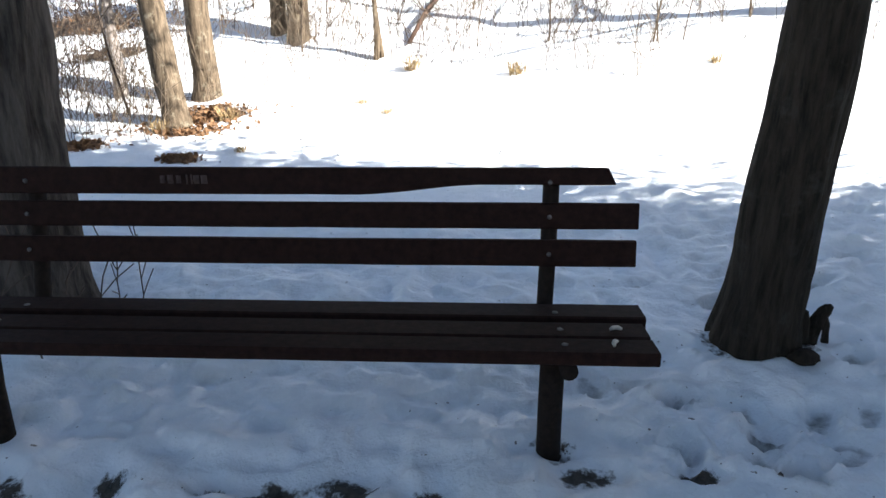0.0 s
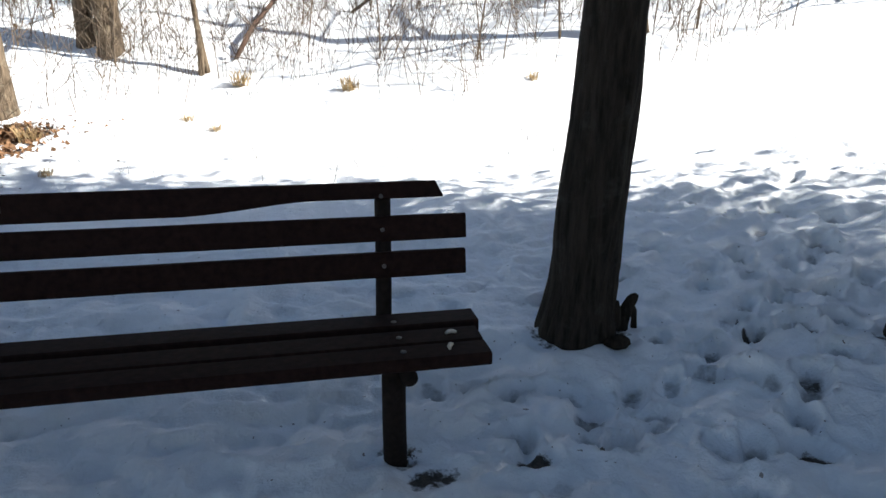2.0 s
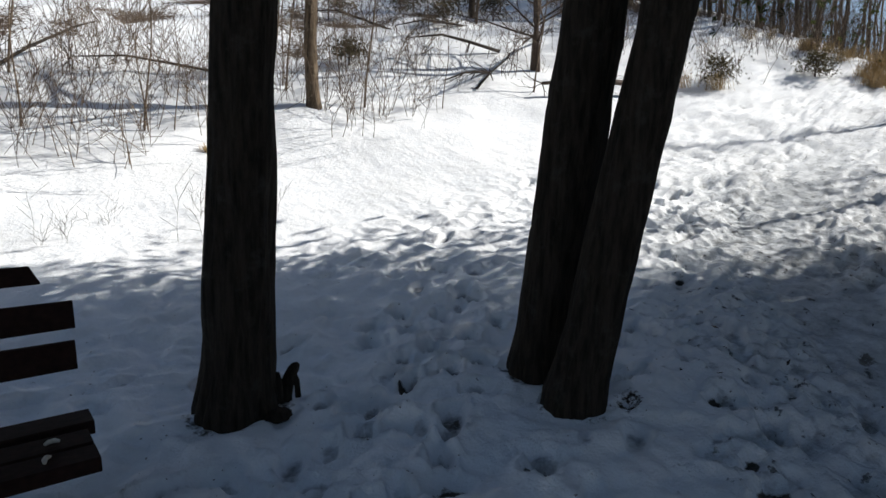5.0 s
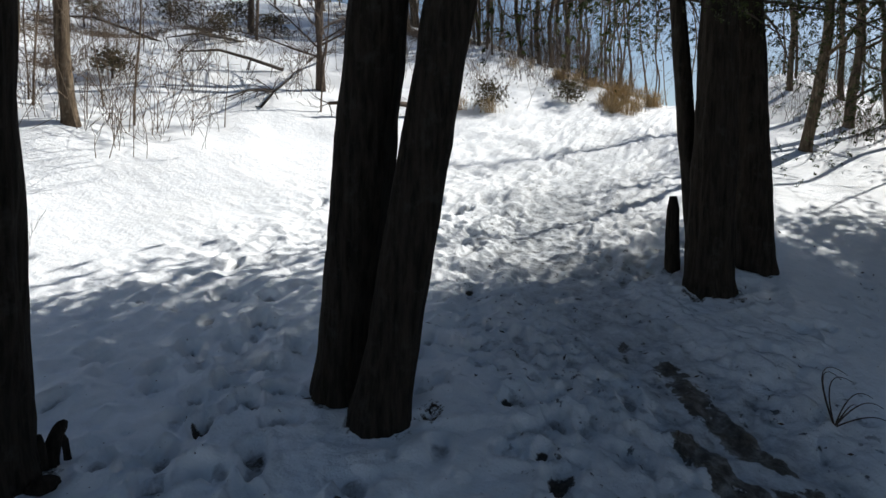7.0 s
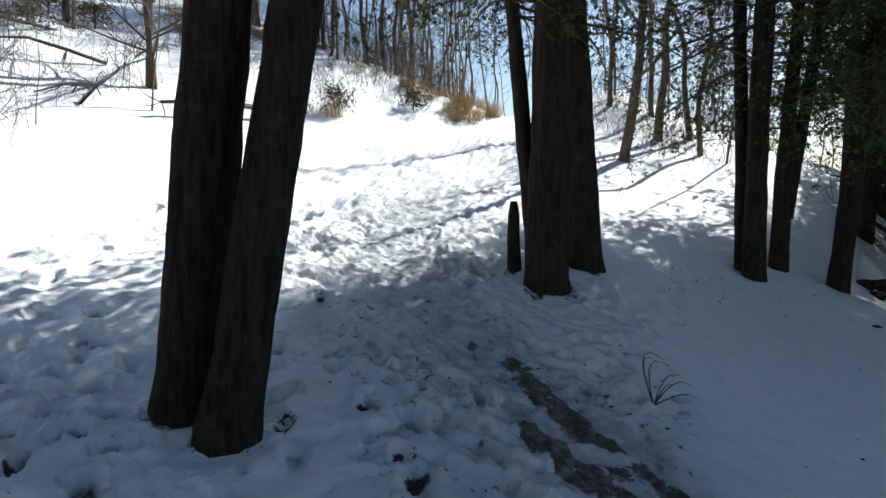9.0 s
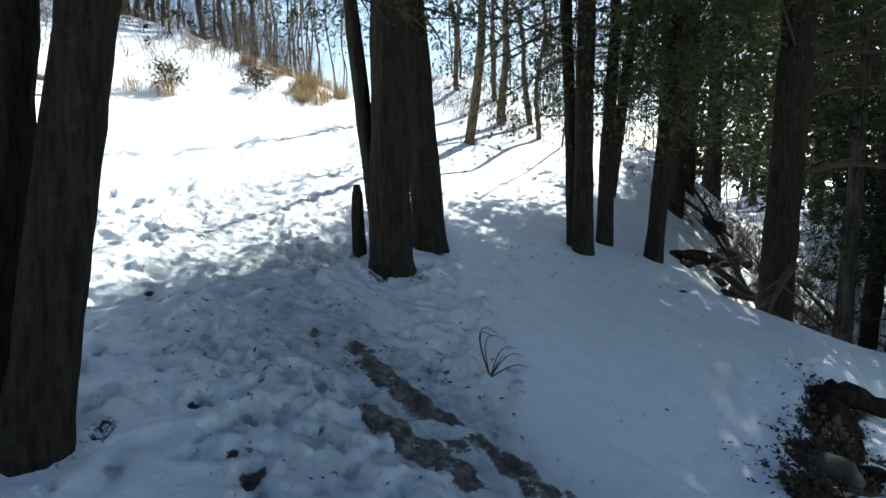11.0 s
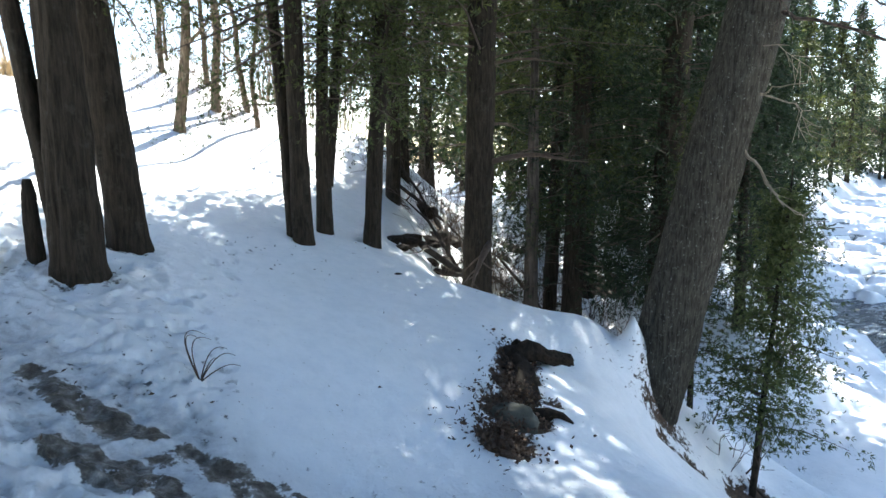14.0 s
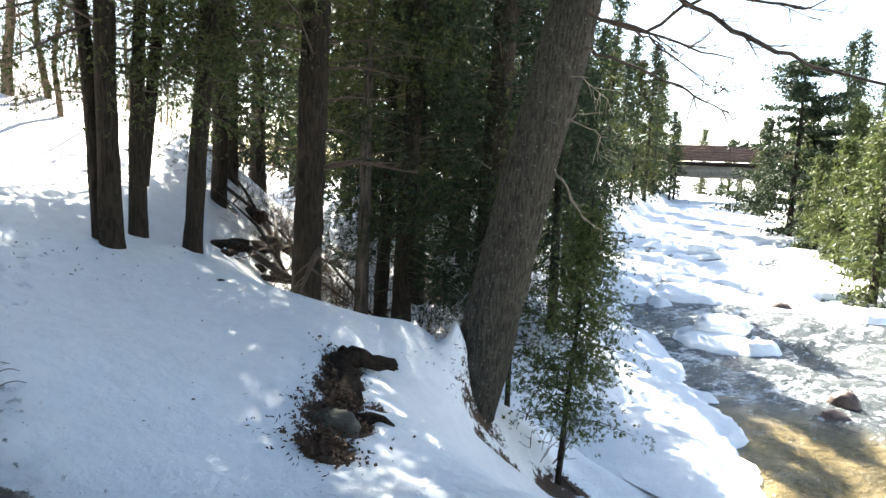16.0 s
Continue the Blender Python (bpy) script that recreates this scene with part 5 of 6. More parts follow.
for k, (x, y, h, w) in enumerate([(13.2, 5.97, 0.55, 0.55), (15.4, 4.95, 0.45, 0.5), (10.3, 11.4, 0.6, 0.8), (7.0, 10.3, 0.35, 0.4), (11.9, 12.6, 0.6, 0.9), (10.4, 13.2, 0.5, 0.8), (12.2, 11.6, 0.45, 0.7), (8.4, 13.4, 0.6, 0.9), (11.8, 14.3, 0.7, 1.0), (6.2, 12.6, 0.5, 0.8)]):
    z = ground_z(x, y)
    tree("juniper_shrub", "low brownish evergreen shrub poking through snow", [((x, y, z - 0.05), (x, y, z + h * 0.7), h, 0.02, 0.012, dict(sides=6))], M_TWIG_DARK, [dict(z0=z + 0.05, z1=z + h, reach=w, count=26, per=26, leaf=0.06, top=0.3, droop=0.3, spread=0.10)], green=M_SCRUB, seed=70 + k, group="low evergreen shrubs", category="shrub")


# ---------------------------------------------------------------- the river
def water_mat():
    m, n, l, b = node_mat("river_water", 0.16)
    deep = noise_tex(n, l, 0.5, 4, 0.6)
    col = ramp(n, l, deep, [(0.35, (0.045, 0.056, 0.062)), (0.65, (0.12, 0.13, 0.13))])
    shallow = ramp(n, l, noise_tex(n, l, 0.9, 4, 0.6), [(0.3, (0.10, 0.078, 0.035)), (0.7, (0.27, 0.20, 0.09))])
    tc = n.new("ShaderNodeTexCoord")
    xyz = n.new("ShaderNodeSeparateXYZ")
    l.new(tc.outputs["Object"], xyz.inputs[0])
    down = calc(n, l, "ADD", calc(n, l, "SUBTRACT", xyz.outputs[1], calc(n, l, "MULTIPLY", xyz.outputs[0], 0.5)), calc(n, l, "MULTIPLY", deep, 3.0))
    near = ramp(n, l, calc(n, l, "ADD", calc(n, l, "MULTIPLY", down, 0.2), 3.0), [(0.28, (0, 0, 0)), (0.62, (1, 1, 1))])
    col = mix(n, l, near, col, shallow)
    rush = noise_tex(n, l, 8.0, 8, 0.75, (0.8, 0.5, 1.0), dist=0.4)
    rush = calc(n, l, "ADD", calc(n, l, "MULTIPLY", rush, 0.55), calc(n, l, "MULTIPLY", noise_tex(n, l, 1.9, 6, 0.6, (1.0, 0.45, 1.0), dist=0.6), 0.45))
    rush = calc(n, l, "SUBTRACT", rush, calc(n, l, "MULTIPLY", near, 0.10))
    # White flecks: foam, with the sun's glare on the water put into colour.
    foam_glare = ramp(n, l, rush, [(0.50, (0, 0, 0)), (0.60, (0.95, 0.95, 0.95))])
    col = mix(n, l, foam_glare, col, (0.74, 0.78, 0.80))
    l.new(col, b.inputs["Base Color"])
    l.new(ramp(n, l, foam_glare, [(0.0, (0.16, 0.16, 0.16)), (0.6, (0.5, 0.5, 0.5))]), b.inputs["Roughness"])
    b.inputs["IOR"].default_value = 1.33
    swell = noise_tex(n, l, 2.6, 5, 0.6, (1.0, 0.55, 1.0), dist=0.5)
    rip = noise_tex(n, l, 14, 4, 0.6)
    nb = bump(n, l, swell, 1.0, 0.30)
    l.new(bump(n, l, rip, 1.0, 0.05, nb), b.inputs["Normal"])
    return m


M_WATER = water_mat()
M_ROCK = plain_mat("river_rock", (0.09, 0.062, 0.052), 0.5, 14, 0.5)
M_STONE = plain_mat("grey_stone", (0.085, 0.083, 0.064), 0.85, 16, 0.4)


def sheet(name, xs, ys, height, material, label, category):
    X, Y = np.meshgrid(xs, ys)
    k = np.arange(X.size).reshape(X.shape)
    faces = np.stack([k[:-1, :-1], k[:-1, 1:], k[1:, 1:], k[1:, :-1]], -1).reshape(-1, 4)
    me = raw_mesh(name, np.stack([X, Y, height(X, Y)], -1).reshape(-1, 3), faces)
    return tagged(part(name, me, material), label, category, kind="structure")


def water_height(X, Y):
    f = shore_gap(X, Y)
    busy = step(np.hypot(X, Y), 14, 20)
    z = river_level(X, Y) + (0.05 + 0.07 * busy) * vnoise(X * 0.9 + Y * 0.45, Y * 0.6, 0.9, 21) + 0.03 * vnoise(X, Y, 0.35, 22)
    return np.where((f > 2.5) | (f < -far_width(X, Y) - 2.5), -6.0, z)


def plates(X, Y, size, seed):
    """Broken plates: distance to the nearest crack, and each plate's own tilted lift."""
    x, y = X / size, Y / size
    f1, f2, lift = np.full(X.shape, 9.0), np.full(X.shape, 9.0), np.zeros(X.shape)
    for i in (-1, 0, 1):
        for j in (-1, 0, 1):
            cx, cy = np.floor(x) + i, np.floor(y) + j
            px, py = cx + lattice(cx, cy, seed), cy + lattice(cx, cy, seed + 1)
            d = np.hypot(x - px, y - py)
            own = 2 * lattice(cx, cy, seed + 2) - 1 + 1.1 * (lattice(cx, cy, seed + 4) - 0.5) * (x - px) + 1.1 * (lattice(cx, cy, seed + 5) - 0.5) * (y - py)
            near = d < f1
            f2 = np.where(near, f1, np.minimum(f2, d))
            lift = np.where(near, own, lift)
            f1 = np.minimum(f1, d)
    return f2 - f1, lift


def ice_height(X, Y):
    """Snow-covered ice: shelves along the shores, broken ledges across the rapids; open water elsewhere."""
    f = -shore_gap(X, Y)
    w = far_width(X, Y)
    r = np.hypot(X - 4, Y + 8)
    along, across = X * 0.46 - Y * 0.89, X * 0.89 + Y * 0.46
    shelf = 1.0 - 1.5 * (f - 0.15 + 0.35 * vnoise(X, Y, 1.2, 31)) * step(r, 22, 5)
    shelf = np.where(r > 9, -1.0 + 0.4 * vnoise(X, Y, 2.0, 30), shelf)
    ledge = -0.55 + 0.55 * step(r, 10.0, 16) + 0.55 * step(r, 26, 40) + 0.62 * vnoise(across * 0.35, along, 1.5, 33) + 0.38 * vnoise(across * 0.5, along, 0.8, 34) + 0.3 * vnoise(X, Y, 3.2, 35)
    right = 1.1 - 0.9 * np.abs(w - 1.5 - f) + 0.4 * vnoise(X, Y, 1.5, 36)
    right = np.where(r > 10, right, -1)
    v = np.maximum(np.maximum(shelf, ledge), right) + 0.16 * vnoise(X, Y, 0.45, 39)
    crack, lift = plates(X, Y, 1.5, 3.0)
    v = v + 0.35 * lift * step(r, 5, 8)
    # two snow-covered slabs in midstream
    for cx, cy, a, b in [(8.2, -15.6, 1.25, 0.8), (11.6, -20.5, 1.4, 1.7)]:
        u, s = (X - cx) * 0.46 - (Y - cy) * 0.89, (X - cx) * 0.89 + (Y - cy) * 0.46
        v = np.maximum(v, 1.3 - 1.2 * np.hypot(u / b, s / a) ** 2 + 0.25 * vnoise(X, Y, 0.8, 37))
    z = river_level(X, Y) - 0.2 + 0.36 * step(v, -0.06, 0.08) + 0.14 * step(v, 0.3, 1.2) + 0.04 * vnoise(X, Y, 0.6, 38) + step(r, 5, 8) * step(v, 0.0, 0.1) * ((0.15 - 0.09 * step(r, 14, 24)) * lift - 0.26 * step(crack, 0.10, 0.03) * step(vnoise(X, Y, 2.4, 40), -0.1, 0.2))
    return np.where((f < -2.2) | (f > w + 2.0), -6.0, z)


sheet("river_water", np.concatenate([np.arange(-30, -2, 1.0), np.arange(-2, 22, 0.2), np.arange(22, 60, 0.8)]), np.concatenate([np.arange(-110, -42, 1.2), np.arange(-42, -24, 0.45), np.arange(-24, -7, 0.18)]),
      water_height, M_WATER, "brown foaming river water between ice ledges", "river")
sheet("river_ice", np.concatenate([np.arange(-30, -2, 0.8), np.arange(-2, 24, 0.16), np.arange(24, 62, 0.5)]), np.concatenate([np.arange(-110, -48, 0.7), np.arange(-48, -24, 0.28), np.arange(-24, -7, 0.15)]),
      ice_height, M_SNOW, "snow-covered ice shelves and broken ledges on the river", "river ice")


def boulder(name, label, category, x, y, z, sx, sy, sz, mat, seed, turn=0, block=0.0, group=""):
    bm = bmesh.new()
    if block:
        bmesh.ops.create_cube(bm, size=1.6)
        bmesh.ops.bevel(bm, geom=bm.edges[:], offset=0.12, segments=2, affect="EDGES")
        bmesh.ops.subdivide_edges(bm, edges=bm.edges[:], cuts=3, use_grid_fill=True)
    else:
        bmesh.ops.create_icosphere(bm, subdivisions=4, radius=1)
    for v in bm.verts:
        p = v.co.copy()
        v.co += p.normalized() * (0.28 * noise.noise(p * 1.3 + Vector((seed, 0, 0))) + 0.10 * noise.noise(p * 4 + Vector((seed, 3, 0)))) * (0.4 if block else 1)
        v.co = Vector((v.co.x * sx, v.co.y * sy, v.co.z * sz))
    ob = part(name, bm, mat, smooth=not block)
    ob.matrix_world = pose(x, y, z, 0, 0, turn)
    return tagged(ob, label, category, group)


boulder("ice_block", "square snow-capped ice block stranded on the river ice", "ice block", 16.2, -27.8, -1.75, 0.75, 0.5, 0.32, M_SNOW, 3, 25, 1)
boulder("ice_block", "tilted snow-covered ice slab in the rapids", "ice block", 8.6, -16.2, -2.35, 0.8, 0.55, 0.28, M_SNOW, 5, 60)
boulder("river_rock", "reddish wet rock at the water's edge", "rock", 4.7, -13.7, -2.75, 0.30, 0.22, 0.28, M_ROCK, 6, 0)
boulder("river_rock", "low reddish wet rock in shallow water", "rock", 4.55, -12.9, -2.8, 0.28, 0.2, 0.16, M_ROCK, 7, 40)
for i in range(9):
    f = rng.uniform(0.3, 6.5)
    u = rng.uniform(0, 1)
    x, y = 6.5 + 24 * u - 0.89 * f, -10.5 - 36 * u - 0.46 * f
    s = rng.uniform(0.18, 0.5)
    boulder("river_rock", "dark wet rock among the river ice", "rock", x, y, float(river_level(x, y)) + 0.02, s, s * 0.7, s * 0.45, M_ROCK, 10 + i, rng.uniform(0, 360), group="rocks in the rapids")

# ---------------------------------------------------------------- the bridge upstream
M_RUST = plain_mat("weathered_brown_boards", (0.15, 0.095, 0.076), 0.85, 6, 0.4)
M_GIRDER = plain_mat("grey_steel_girder", (0.22, 0.20, 0.165), 0.7, 5, 0.35)
M_CONCRETE = plain_mat("pale_concrete", (0.42, 0.40, 0.37), 0.9, 8, 0.25)


def box(sx, sy, sz, x=0.0, y=0.0, z=0.0, bevel=0.01, turn=0.0):
    bm = bmesh.new()
    bmesh.ops.create_cube(bm, size=1)
    for v in bm.verts:
        v.co = Vector((v.co.x * sx, v.co.y * sy, v.co.z * sz))
    if bevel:
        bmesh.ops.bevel(bm, geom=bm.edges[:], offset=bevel, segments=2, affect="EDGES")
    bm.transform(pose(x, y, z, 0, 0, turn))
    return bm


bridge = thing("footbridge", "brown-railed girder bridge across the icy river", "bridge", pose(37.2, -65.6, 2.0, 0, 0, 30.5))
part("girder", box(26, 0.35, 1.25, 0, 1.2, 0.62, 0.03), M_GIRDER, bridge, "pale grey weathered girder")
part("girder", box(26, 0.35, 1.25, 0, -1.2, 0.62, 0.03), M_GIRDER, bridge, "pale grey weathered girder")
for i in range(27):
    part("stiffener", box(0.10, 0.10, 1.1, -12.6 + i * 0.97, 1.42, 0.62, 0.01), M_GIRDER, bridge)
part("deck", box(26, 3.3, 0.42, 0, 0, 1.46, 0.02), M_PIPE, bridge, "dark timber deck edge")
for side in (1.5, -1.5):
    part("top_rail", box(26, 0.12, 0.10, 0, side, 3.42, 0.02), M_RUST, bridge)
    for i in range(14):
        part("post", box(0.14, 0.14, 1.95, -12.6 + i * 1.94, side * 1.05, 2.4, 0.01), M_RUST, bridge)
    for i in range(6):
        part("rail_board", box(26, 0.05, 0.25, 0, side, 1.98 + i * 0.27, 0.01), M_RUST, bridge)
part("pier", box(0.9, 2.6, 4.2, -5.2, 0.2, -2.1, 0.05), M_CONCRETE, bridge, "pale concrete pier")
part("pier", box(0.9, 2.6, 4.2, 7.2, 0.2, -2.1, 0.05), M_CONCRETE, bridge, "pale concrete pier")

# ---------------------------------------------------------------- the bench
B = pose(0.39, 1.88, 0.02, 0, -1.4, -3.2)
bench = thing("park_bench", "dark brown slatted park bench with a split top rail", "bench", B)
LEFT = -2.27


def slat(right, width, thick, m, taper=0.0, right_top=None, seed=0):
    """A plank along x from LEFT to right, with worn edges; taper: how much of its lower edge is split away at the right end."""
    n = 40
    bm = bmesh.new()
    rings = []
    for i in range(n + 1):
        u = i / n
        x = LEFT + (right - LEFT) * u
        low = -width / 2
        if taper:
            k = min(1, max(0, (x + 0.72) / 0.5))
            low += taper * k * k * (3 - 2 * k)
        top = width / 2 + 0.0015 * noise.noise((x * 5, seed, 0))
        low += 0.0015 * noise.noise((x * 5, seed, 7))
        e = 0.006
        xt = x if right_top is None or u < 1 else right_top
        ring = [(x, -thick / 2 + e, low), (x, thick / 2 - e, low), (x, thick / 2, low + e), (xt, thick / 2, top - e), (xt, thick / 2 - e, top), (xt, -thick / 2 + e, top), (xt, -thick / 2, top - e), (x, -thick / 2, low + e)]
        rings.append([bm.verts.new(p) for p in ring])
    for a, b in zip(rings, rings[1:]):
        for k in range(8):
            bm.faces.new((a[k], a[(k + 1) % 8], b[(k + 1) % 8], b[k]))
    bm.faces.new(rings[0][::-1])
    bm.faces.new(rings[-1])
    bmesh.ops.recalc_face_normals(bm, faces=bm.faces[:])
    bm.transform(m)
    return bm


def pipe(points, r, sides=16):
    v, f = tube(points, [r] * len(points), sides)
    return tubes_mesh("pipe", [(v, f)])


flat = pose(0, 0, 0, -90, 0, 0)
for y, right, w in [(-0.064, 0.318, 0.114), (0.064, 0.318, 0.122), (0.236, 0.346, 0.130)]:
    part("seat_slat", slat(right, w, 0.046, pose(0, y, 0.425) @ flat, seed=y), M_PAINT, bench, smooth=False)
lean_back = -9.0
for z, y, right, w, taper, rt in [(0.639, 0.326, 0.327, 0.098, 0.0, None), (0.774, 0.352, 0.333, 0.096, 0.0, None), (0.898, 0.376, 0.247, 0.102, 0.038, 0.220)]:
    part("back_slat", slat(right, w, 0.042, pose(0, y, z, lean_back), taper, rt, seed=z), M_PAINT, bench, smooth=False)
for x in (0.0, -1.99):
    part("leg", pipe([(x, 0.0, -0.12), (x, 0.0, 0.2), (x + 0.004, 0.01, 0.402)], 0.042), M_PIPE, bench)
    part("cross_pipe", pipe([(x + 0.042, -0.105, 0.372), (x + 0.042, 0.1, 0.372), (x + 0.042, 0.30, 0.372)], 0.029), M_PIPE, bench)
    part("upright", pipe([(x + 0.005, 0.325, 0.30), (x + 0.006, 0.335, 0.44), (x + 0.014, 0.365, 0.64), (x + 0.02, 0.405, 0.90)], 0.031), M_PIPE, bench)
    part("brace", box(0.05, 0.36, 0.010, x, 0.10, 0.397, 0.003), M_PIPE, bench)
    for z, y in [(0.639, 0.304), (0.774, 0.330), (0.898, 0.354)]:
        bm = bmesh.new()
        bmesh.ops.create_uvsphere(bm, u_segments=10, v_segments=6, radius=0.009)
        bm.transform(pose(x + 0.01, y, z))
        part("bolt_head", bm, M_BOLT, bench)
    for y in (-0.06, 0.06, 0.21):
        bm = bmesh.new()
        bmesh.ops.create_uvsphere(bm, u_segments=10, v_segments=6, radius=0.011)
        bm.transform(pose(x + 0.03, y, 0.448) @ Matrix.Diagonal((1, 1, 0.5, 1)))
        part("bolt_head", bm, M_BOLT, bench)
M_SCRATCH = plain_mat("scratched_paint", (0.060, 0.036, 0.030), 0.8, 60, 0.3)
for i, (dx, w, h) in enumerate([(0.0, 0.018, 0.030), (0.030, 0.022, 0.034), (0.062, 0.018, 0.030), (0.094, 0.006, 0.036), (0.112, 0.006, 0.036), (0.130, 0.022, 0.032), (0.160, 0.024, 0.032)]):
    part("scratch_mark", box(w, 0.002, h, -1.44 + dx, 0.3535, 0.905, 0), M_SCRATCH, bench, "faint pale scratched bars in the paint")

M_SCRAP = plain_mat("pale_scrap", (0.55, 0.50, 0.42), 0.8, 60, 0.2)
for x, y, turn in [(0.215, 0.055, 10), (0.190, -0.06, 70)]:
    pts = [(-0.020, 0, 0.006), (-0.008, 0.004, 0.010), (0.008, 0.003, 0.010), (0.020, -0.003, 0.006)]
    ob = part("curled_scrap", tubes_mesh("curled_scrap", [tube(pts, [0.005, 0.0075, 0.0075, 0.005], 8)]), M_SCRAP)
    ob.matrix_world = B @ pose(x, y, 0.4485, 0, 0, turn)
    tagged(ob, "small pale curled scrap lying on the bench seat", "scrap")

# ---------------------------------------------------------------- at the trees' feet
def splinter(name, label, x, y, height, r, lean, seed, mat, category="stump", z=None):
    pts, rr = [], []
    for i in range(9):
        u = i / 8
        pts.append((lean[0] * u * u, lean[1] * u * u, -0.25 + (height + 0.25) * u))
        rr.append(r * (1.08 - 0.2 * u + 0.07 * math.sin(u * 9 + seed)) * (1, 0.92, 0.5)[max(0, i - 6)])
    ob = part(name, tubes_mesh(name, [tube(pts, rr, 14, 0.08, seed, 0.35)]), mat)
    ob.matrix_world = Matrix.Translation((x, y, ground_z(x, y) if z is None else z))
    return tagged(ob, label, category)


stump = part("tree_stump", tubes_mesh("tree_stump", [
    tube([(-0.045, 0, -0.15), (-0.03, 0, 0.0), (-0.005, 0.005, 0.06), (0.02, 0.01, 0.115), (0.042, 0.008, 0.155), (0.050, 0.0, 0.185), (0.048, 0, 0.198)], [0.052, 0.050, 0.042, 0.036, 0.034, 0.024, 0.008], 16, 0.10, 2.6, 0.5),
    tube([(0.03, 0.0, 0.13), (0.055, 0.0, 0.075), (0.062, 0.0, 0.02), (0.07, 0.0, -0.1)], [0.02, 0.022, 0.018, 0.022], 10, 0.10, 5.1, 0.5)]), M_CEDAR)
stump.matrix_world = pose(1.755, 2.66, ground_z(1.755, 2.66) - 0.01) @ Matrix.Scale(0.8, 4)
tagged(stump, "small dark gnarled stump beside the cedar's foot", "stump")
splinter("tree_stump", "short dark splinter against the cedar's foot", 1.69, 2.64, 0.13, 0.028, (-0.01, 0.0), 5, M_CEDAR)
boulder("wood_chunk", "brown rotten wood chunk beside the cedar's foot", "wood", 1.60, 2.47, ground_z(1.60, 2.47) + 0.0, 0.060, 0.040, 0.035, M_ROOT, 8)
splinter("broken_stub", "broken upright cedar stub beside the stem clump", 6.03, 0.77, 0.66, 0.060, (-0.02, 0.02), 4, M_CEDAR, "stub")

# dry stems arching out of the smooth snow
weed = thing("withered_weed", "dark dry stems arching out of smooth snow", "dry plant", at_ground(4.16, -0.40, 0.0))
for k, (reach, back, h, turn) in enumerate([(-0.09, 0.07, 0.33, 6), (-0.08, 0.04, 0.30, -12), (-0.06, 0.10, 0.28, 25), (0.06, 0.19, 0.17, -8), (0.03, 0.16, 0.20, 15), (0.05, 0.12, 0.12, 40), (0.09, 0.22, 0.11, -20)]):
    c, d = math.cos(radians(90 + turn)), math.sin(radians(90 + turn))
    pts = []
    for i in range(10):
        u = i / 9
        w = -(reach * math.sin(u * math.pi * 0.9) + back * u ** 2.2)
        pts.append((c * w, d * w, -0.02 + h * math.sin(u * 2.05)))
    part("stem", tubes_mesh("stem", [tube(pts, [0.005 - 0.0035 * i / 9 for i in range(10)], 5)]), M_TWIG_DARK, weed)
shrub("thin bare twigs at the foot of the big cedar", -1.75, 3.0, 6, 0.42, 0.5, 91, M_TWIG_DARK, thick=0.004)
shrub("thin bare twigs on the ice shelf", 5.25, -5.9, 7, 0.6, 0.5, 92, M_TWIG_DARK, thick=0.006)

# ---------------------------------------------------------------- the washed-out bank with its roots
boulder("bank_stone", "grey-green stone bedded in dead leaves", "stone", 3.98, -2.46, ground_z(3.98, -2.46) - 0.045, 0.20, 0.13, 0.11, M_STONE, 12, 30)
roots = thing("exposed_root", "dark twisted tree root sticking out of the bank", "root", Matrix.Translation((4.97, -2.97, -0.42)) @ Matrix.Scale(0.82, 4))
part("root_stem", tubes_mesh("root_stem", [tube([(-0.1, 0.15, -0.05), (-0.06, 0.03, 0.04), (0.0, -0.07, 0.10), (-0.01, -0.18, 0.12), (-0.05, -0.28, 0.11), (-0.07, -0.37, 0.06), (-0.09, -0.46, 0.04), (-0.10, -0.56, 0.03), (-0.10, -0.66, 0.0), (-0.10, -0.69, -0.01)], [0.08, 0.10, 0.085, 0.11, 0.085, 0.07, 0.08, 0.06, 0.065, 0.03], 20, 0.14, 2, 0.9)]), M_ROOT, roots)
part("root_knob", tubes_mesh("root_knob", [tube([(-0.02, -0.18, 0.10), (-0.02, -0.16, 0.17), (-0.02, -0.15, 0.22), (-0.01, -0.15, 0.24)], [0.07, 0.06, 0.04, 0.012], 12, 0.2, 4, 0.7)]), M_ROOT, roots)
for pts, rr, s in [([(0.35, -0.22, 0.02), (0.15, -0.06, 0.06), (-0.2, 0.02, 0.02), (-0.55, 0.18, -0.05), (-0.95, 0.35, -0.12), (-1.3, 0.55, -0.2)], [0.07, 0.12, 0.12, 0.15, 0.12, 0.04], 6), ([(-1.15, 0.42, -0.10), (-1.20, 0.28, -0.07), (-1.26, 0.19, -0.08), (-1.33, 0.12, -0.13)], [0.10, 0.085, 0.06, 0.035], 7), ([(0.05, -0.1, 0.0), (-0.12, 0.12, 0.05), (-0.3, 0.22, 0.02), (-0.5, 0.3, -0.06)], [0.06, 0.08, 0.07, 0.03], 9), ([(0.3, -0.2, 0.0), (0.33, -0.24, 0.12), (0.36, -0.22, 0.17)], [0.08, 0.07, 0.02], 8)]:
    part("root_stem", tubes_mesh("root_stem", [tube(pts, rr, 16, 0.15, s, 0.9)]), M_ROOT, roots)


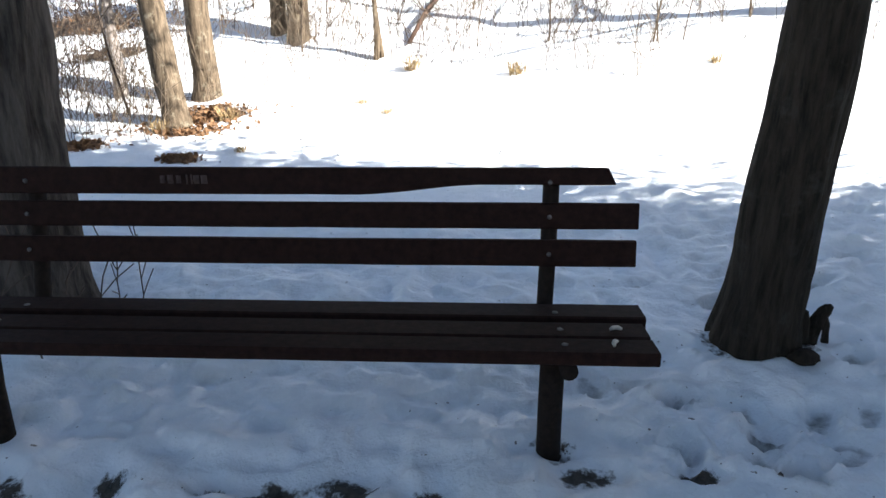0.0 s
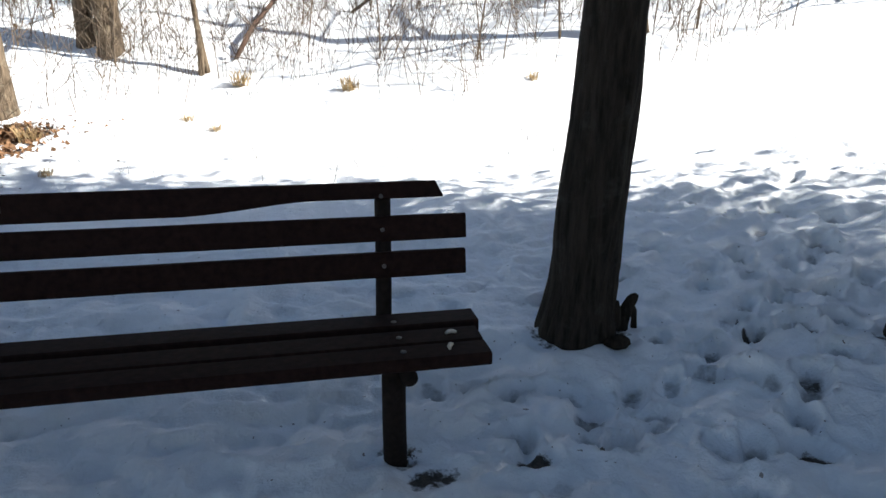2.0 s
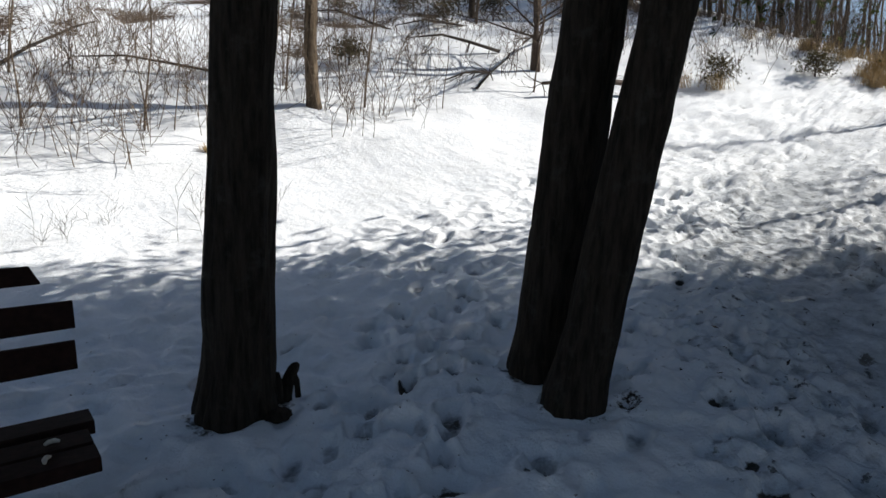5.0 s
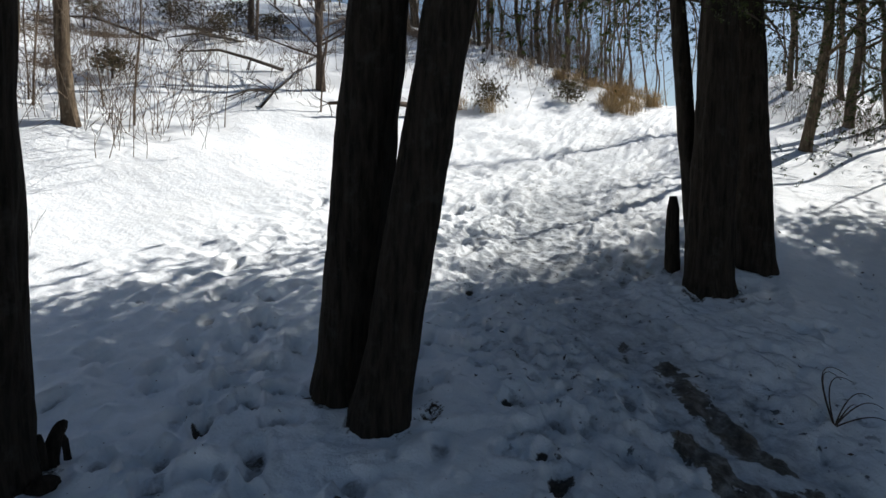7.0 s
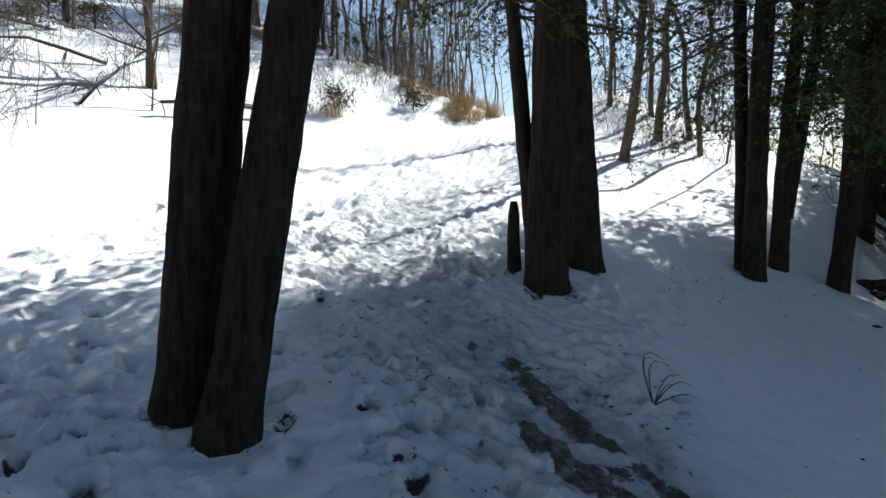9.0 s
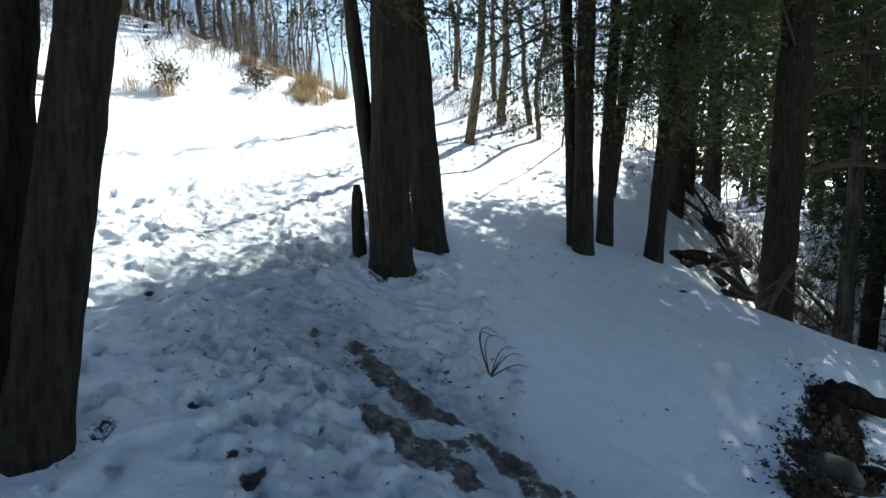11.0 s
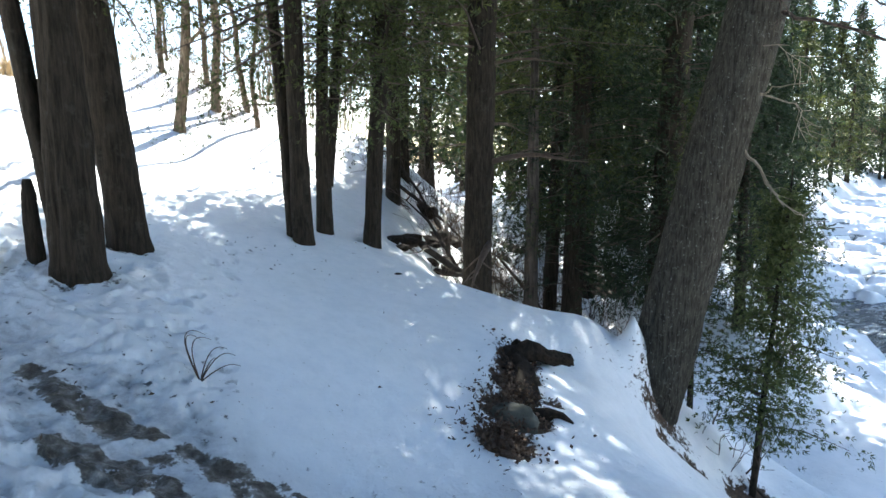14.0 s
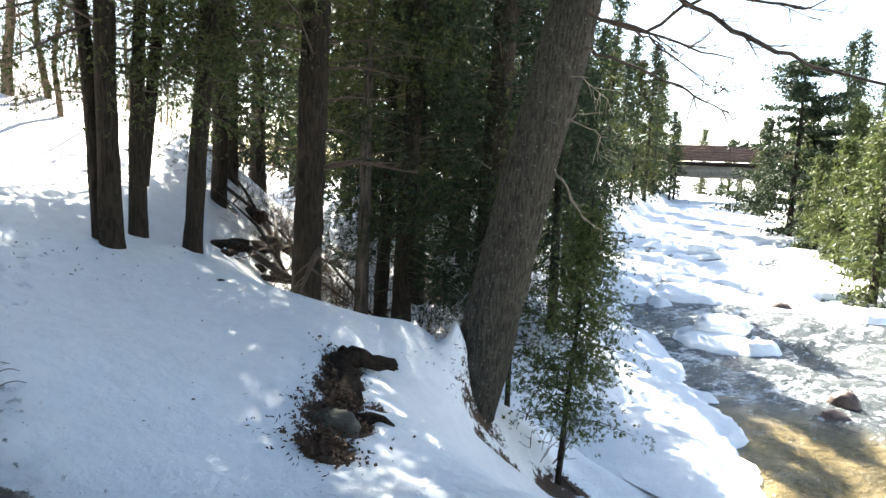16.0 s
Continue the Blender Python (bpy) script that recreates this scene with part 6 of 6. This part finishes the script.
def leaves(name, label, spots, count, size, seed, mat, category="leaves", slim=1.3):
    r = np.random.default_rng(seed)
    per = count // len(spots)
    P = np.concatenate([np.stack([x + r.normal(0, sx, per), y + r.normal(0, sy, per)], 1) for x, y, sx, sy in spots])
    z = land(P[:, 0], P[:, 1]) + r.uniform(-0.03, 0.05, len(P))
    w = r.normal(size=(len(P), 3))
    w[:, 2] *= 0.45
    ob = part(name, sprays(name, np.column_stack([P, z]), w, size, size * slim, r), mat, smooth=False)
    return tagged(ob, label, category, kind="stuff")


leaves("dead_leaves", "brown dead leaves in the washed-out bank", [(5.2, -3.1, 0.2, 0.08), (4.75, -2.9, 0.16, 0.08), (4.4, -2.7, 0.18, 0.10), (4.05, -2.5, 0.18, 0.14), (3.65, -2.2, 0.14, 0.1)], 2600, 0.026, 4, M_LEAFLITTER)
leaves("dead_leaves", "orange-brown dead leaves on thawed slope patches", [(-3.05, 8.25, 0.45, 0.25), (-3.2, 7.6, 0.3, 0.14), (-7.2, 12.4, 1.5, 0.6), (-2.75, 6.5, 0.08, 0.05), (-4.1, 7.0, 0.2, 0.1)], 4200, 0.055, 5, plain_mat("orange_leaves", (0.17, 0.088, 0.040), 0.85, 18, 0.6))
leaves("twig_litter", "scattered dark twig and bark litter on the snow", [(4.45, -2.45, 0.3, 0.12), (3.75, -2.0, 0.22, 0.12), (5.4, -4.6, 0.2, 0.4), (5.55, -4.6, 0.08, 0.3), (5.0, 1.2, 1.2, 1.0), (7.2, -1.2, 1.0, 1.0), (-3.0, 7.0, 1.5, 0.5)], 380, 0.045, 6, M_TWIG_DARK, "litter", 0.3)

for k, (x, y, s) in enumerate([(9.45, -3.25, 0.13), (9.75, -3.5, 0.18), (10.2, -3.75, 0.2), (10.6, -4.1, 0.16), (9.95, -4.05, 0.12), (11.3, -4.5, 0.22), (9.16, -3.3, 0.10), (10.9, -4.7, 0.2), (12.0, -4.9, 0.26), (11.6, -5.3, 0.18), (12.6, -5.5, 0.24), (13.2, -5.1, 0.3), (8.95, -2.75, 0.07), (7.2, -2.61, 0.04)]):
    boulder("bank_rock", "dark rock and earth bared at the gully's edge", "rock", x, y, ground_z(x, y) - 0.02, s * 1.5, s, s * 0.6, M_ROOT, 30 + k, k * 50, group="rocks at the gully's edge")
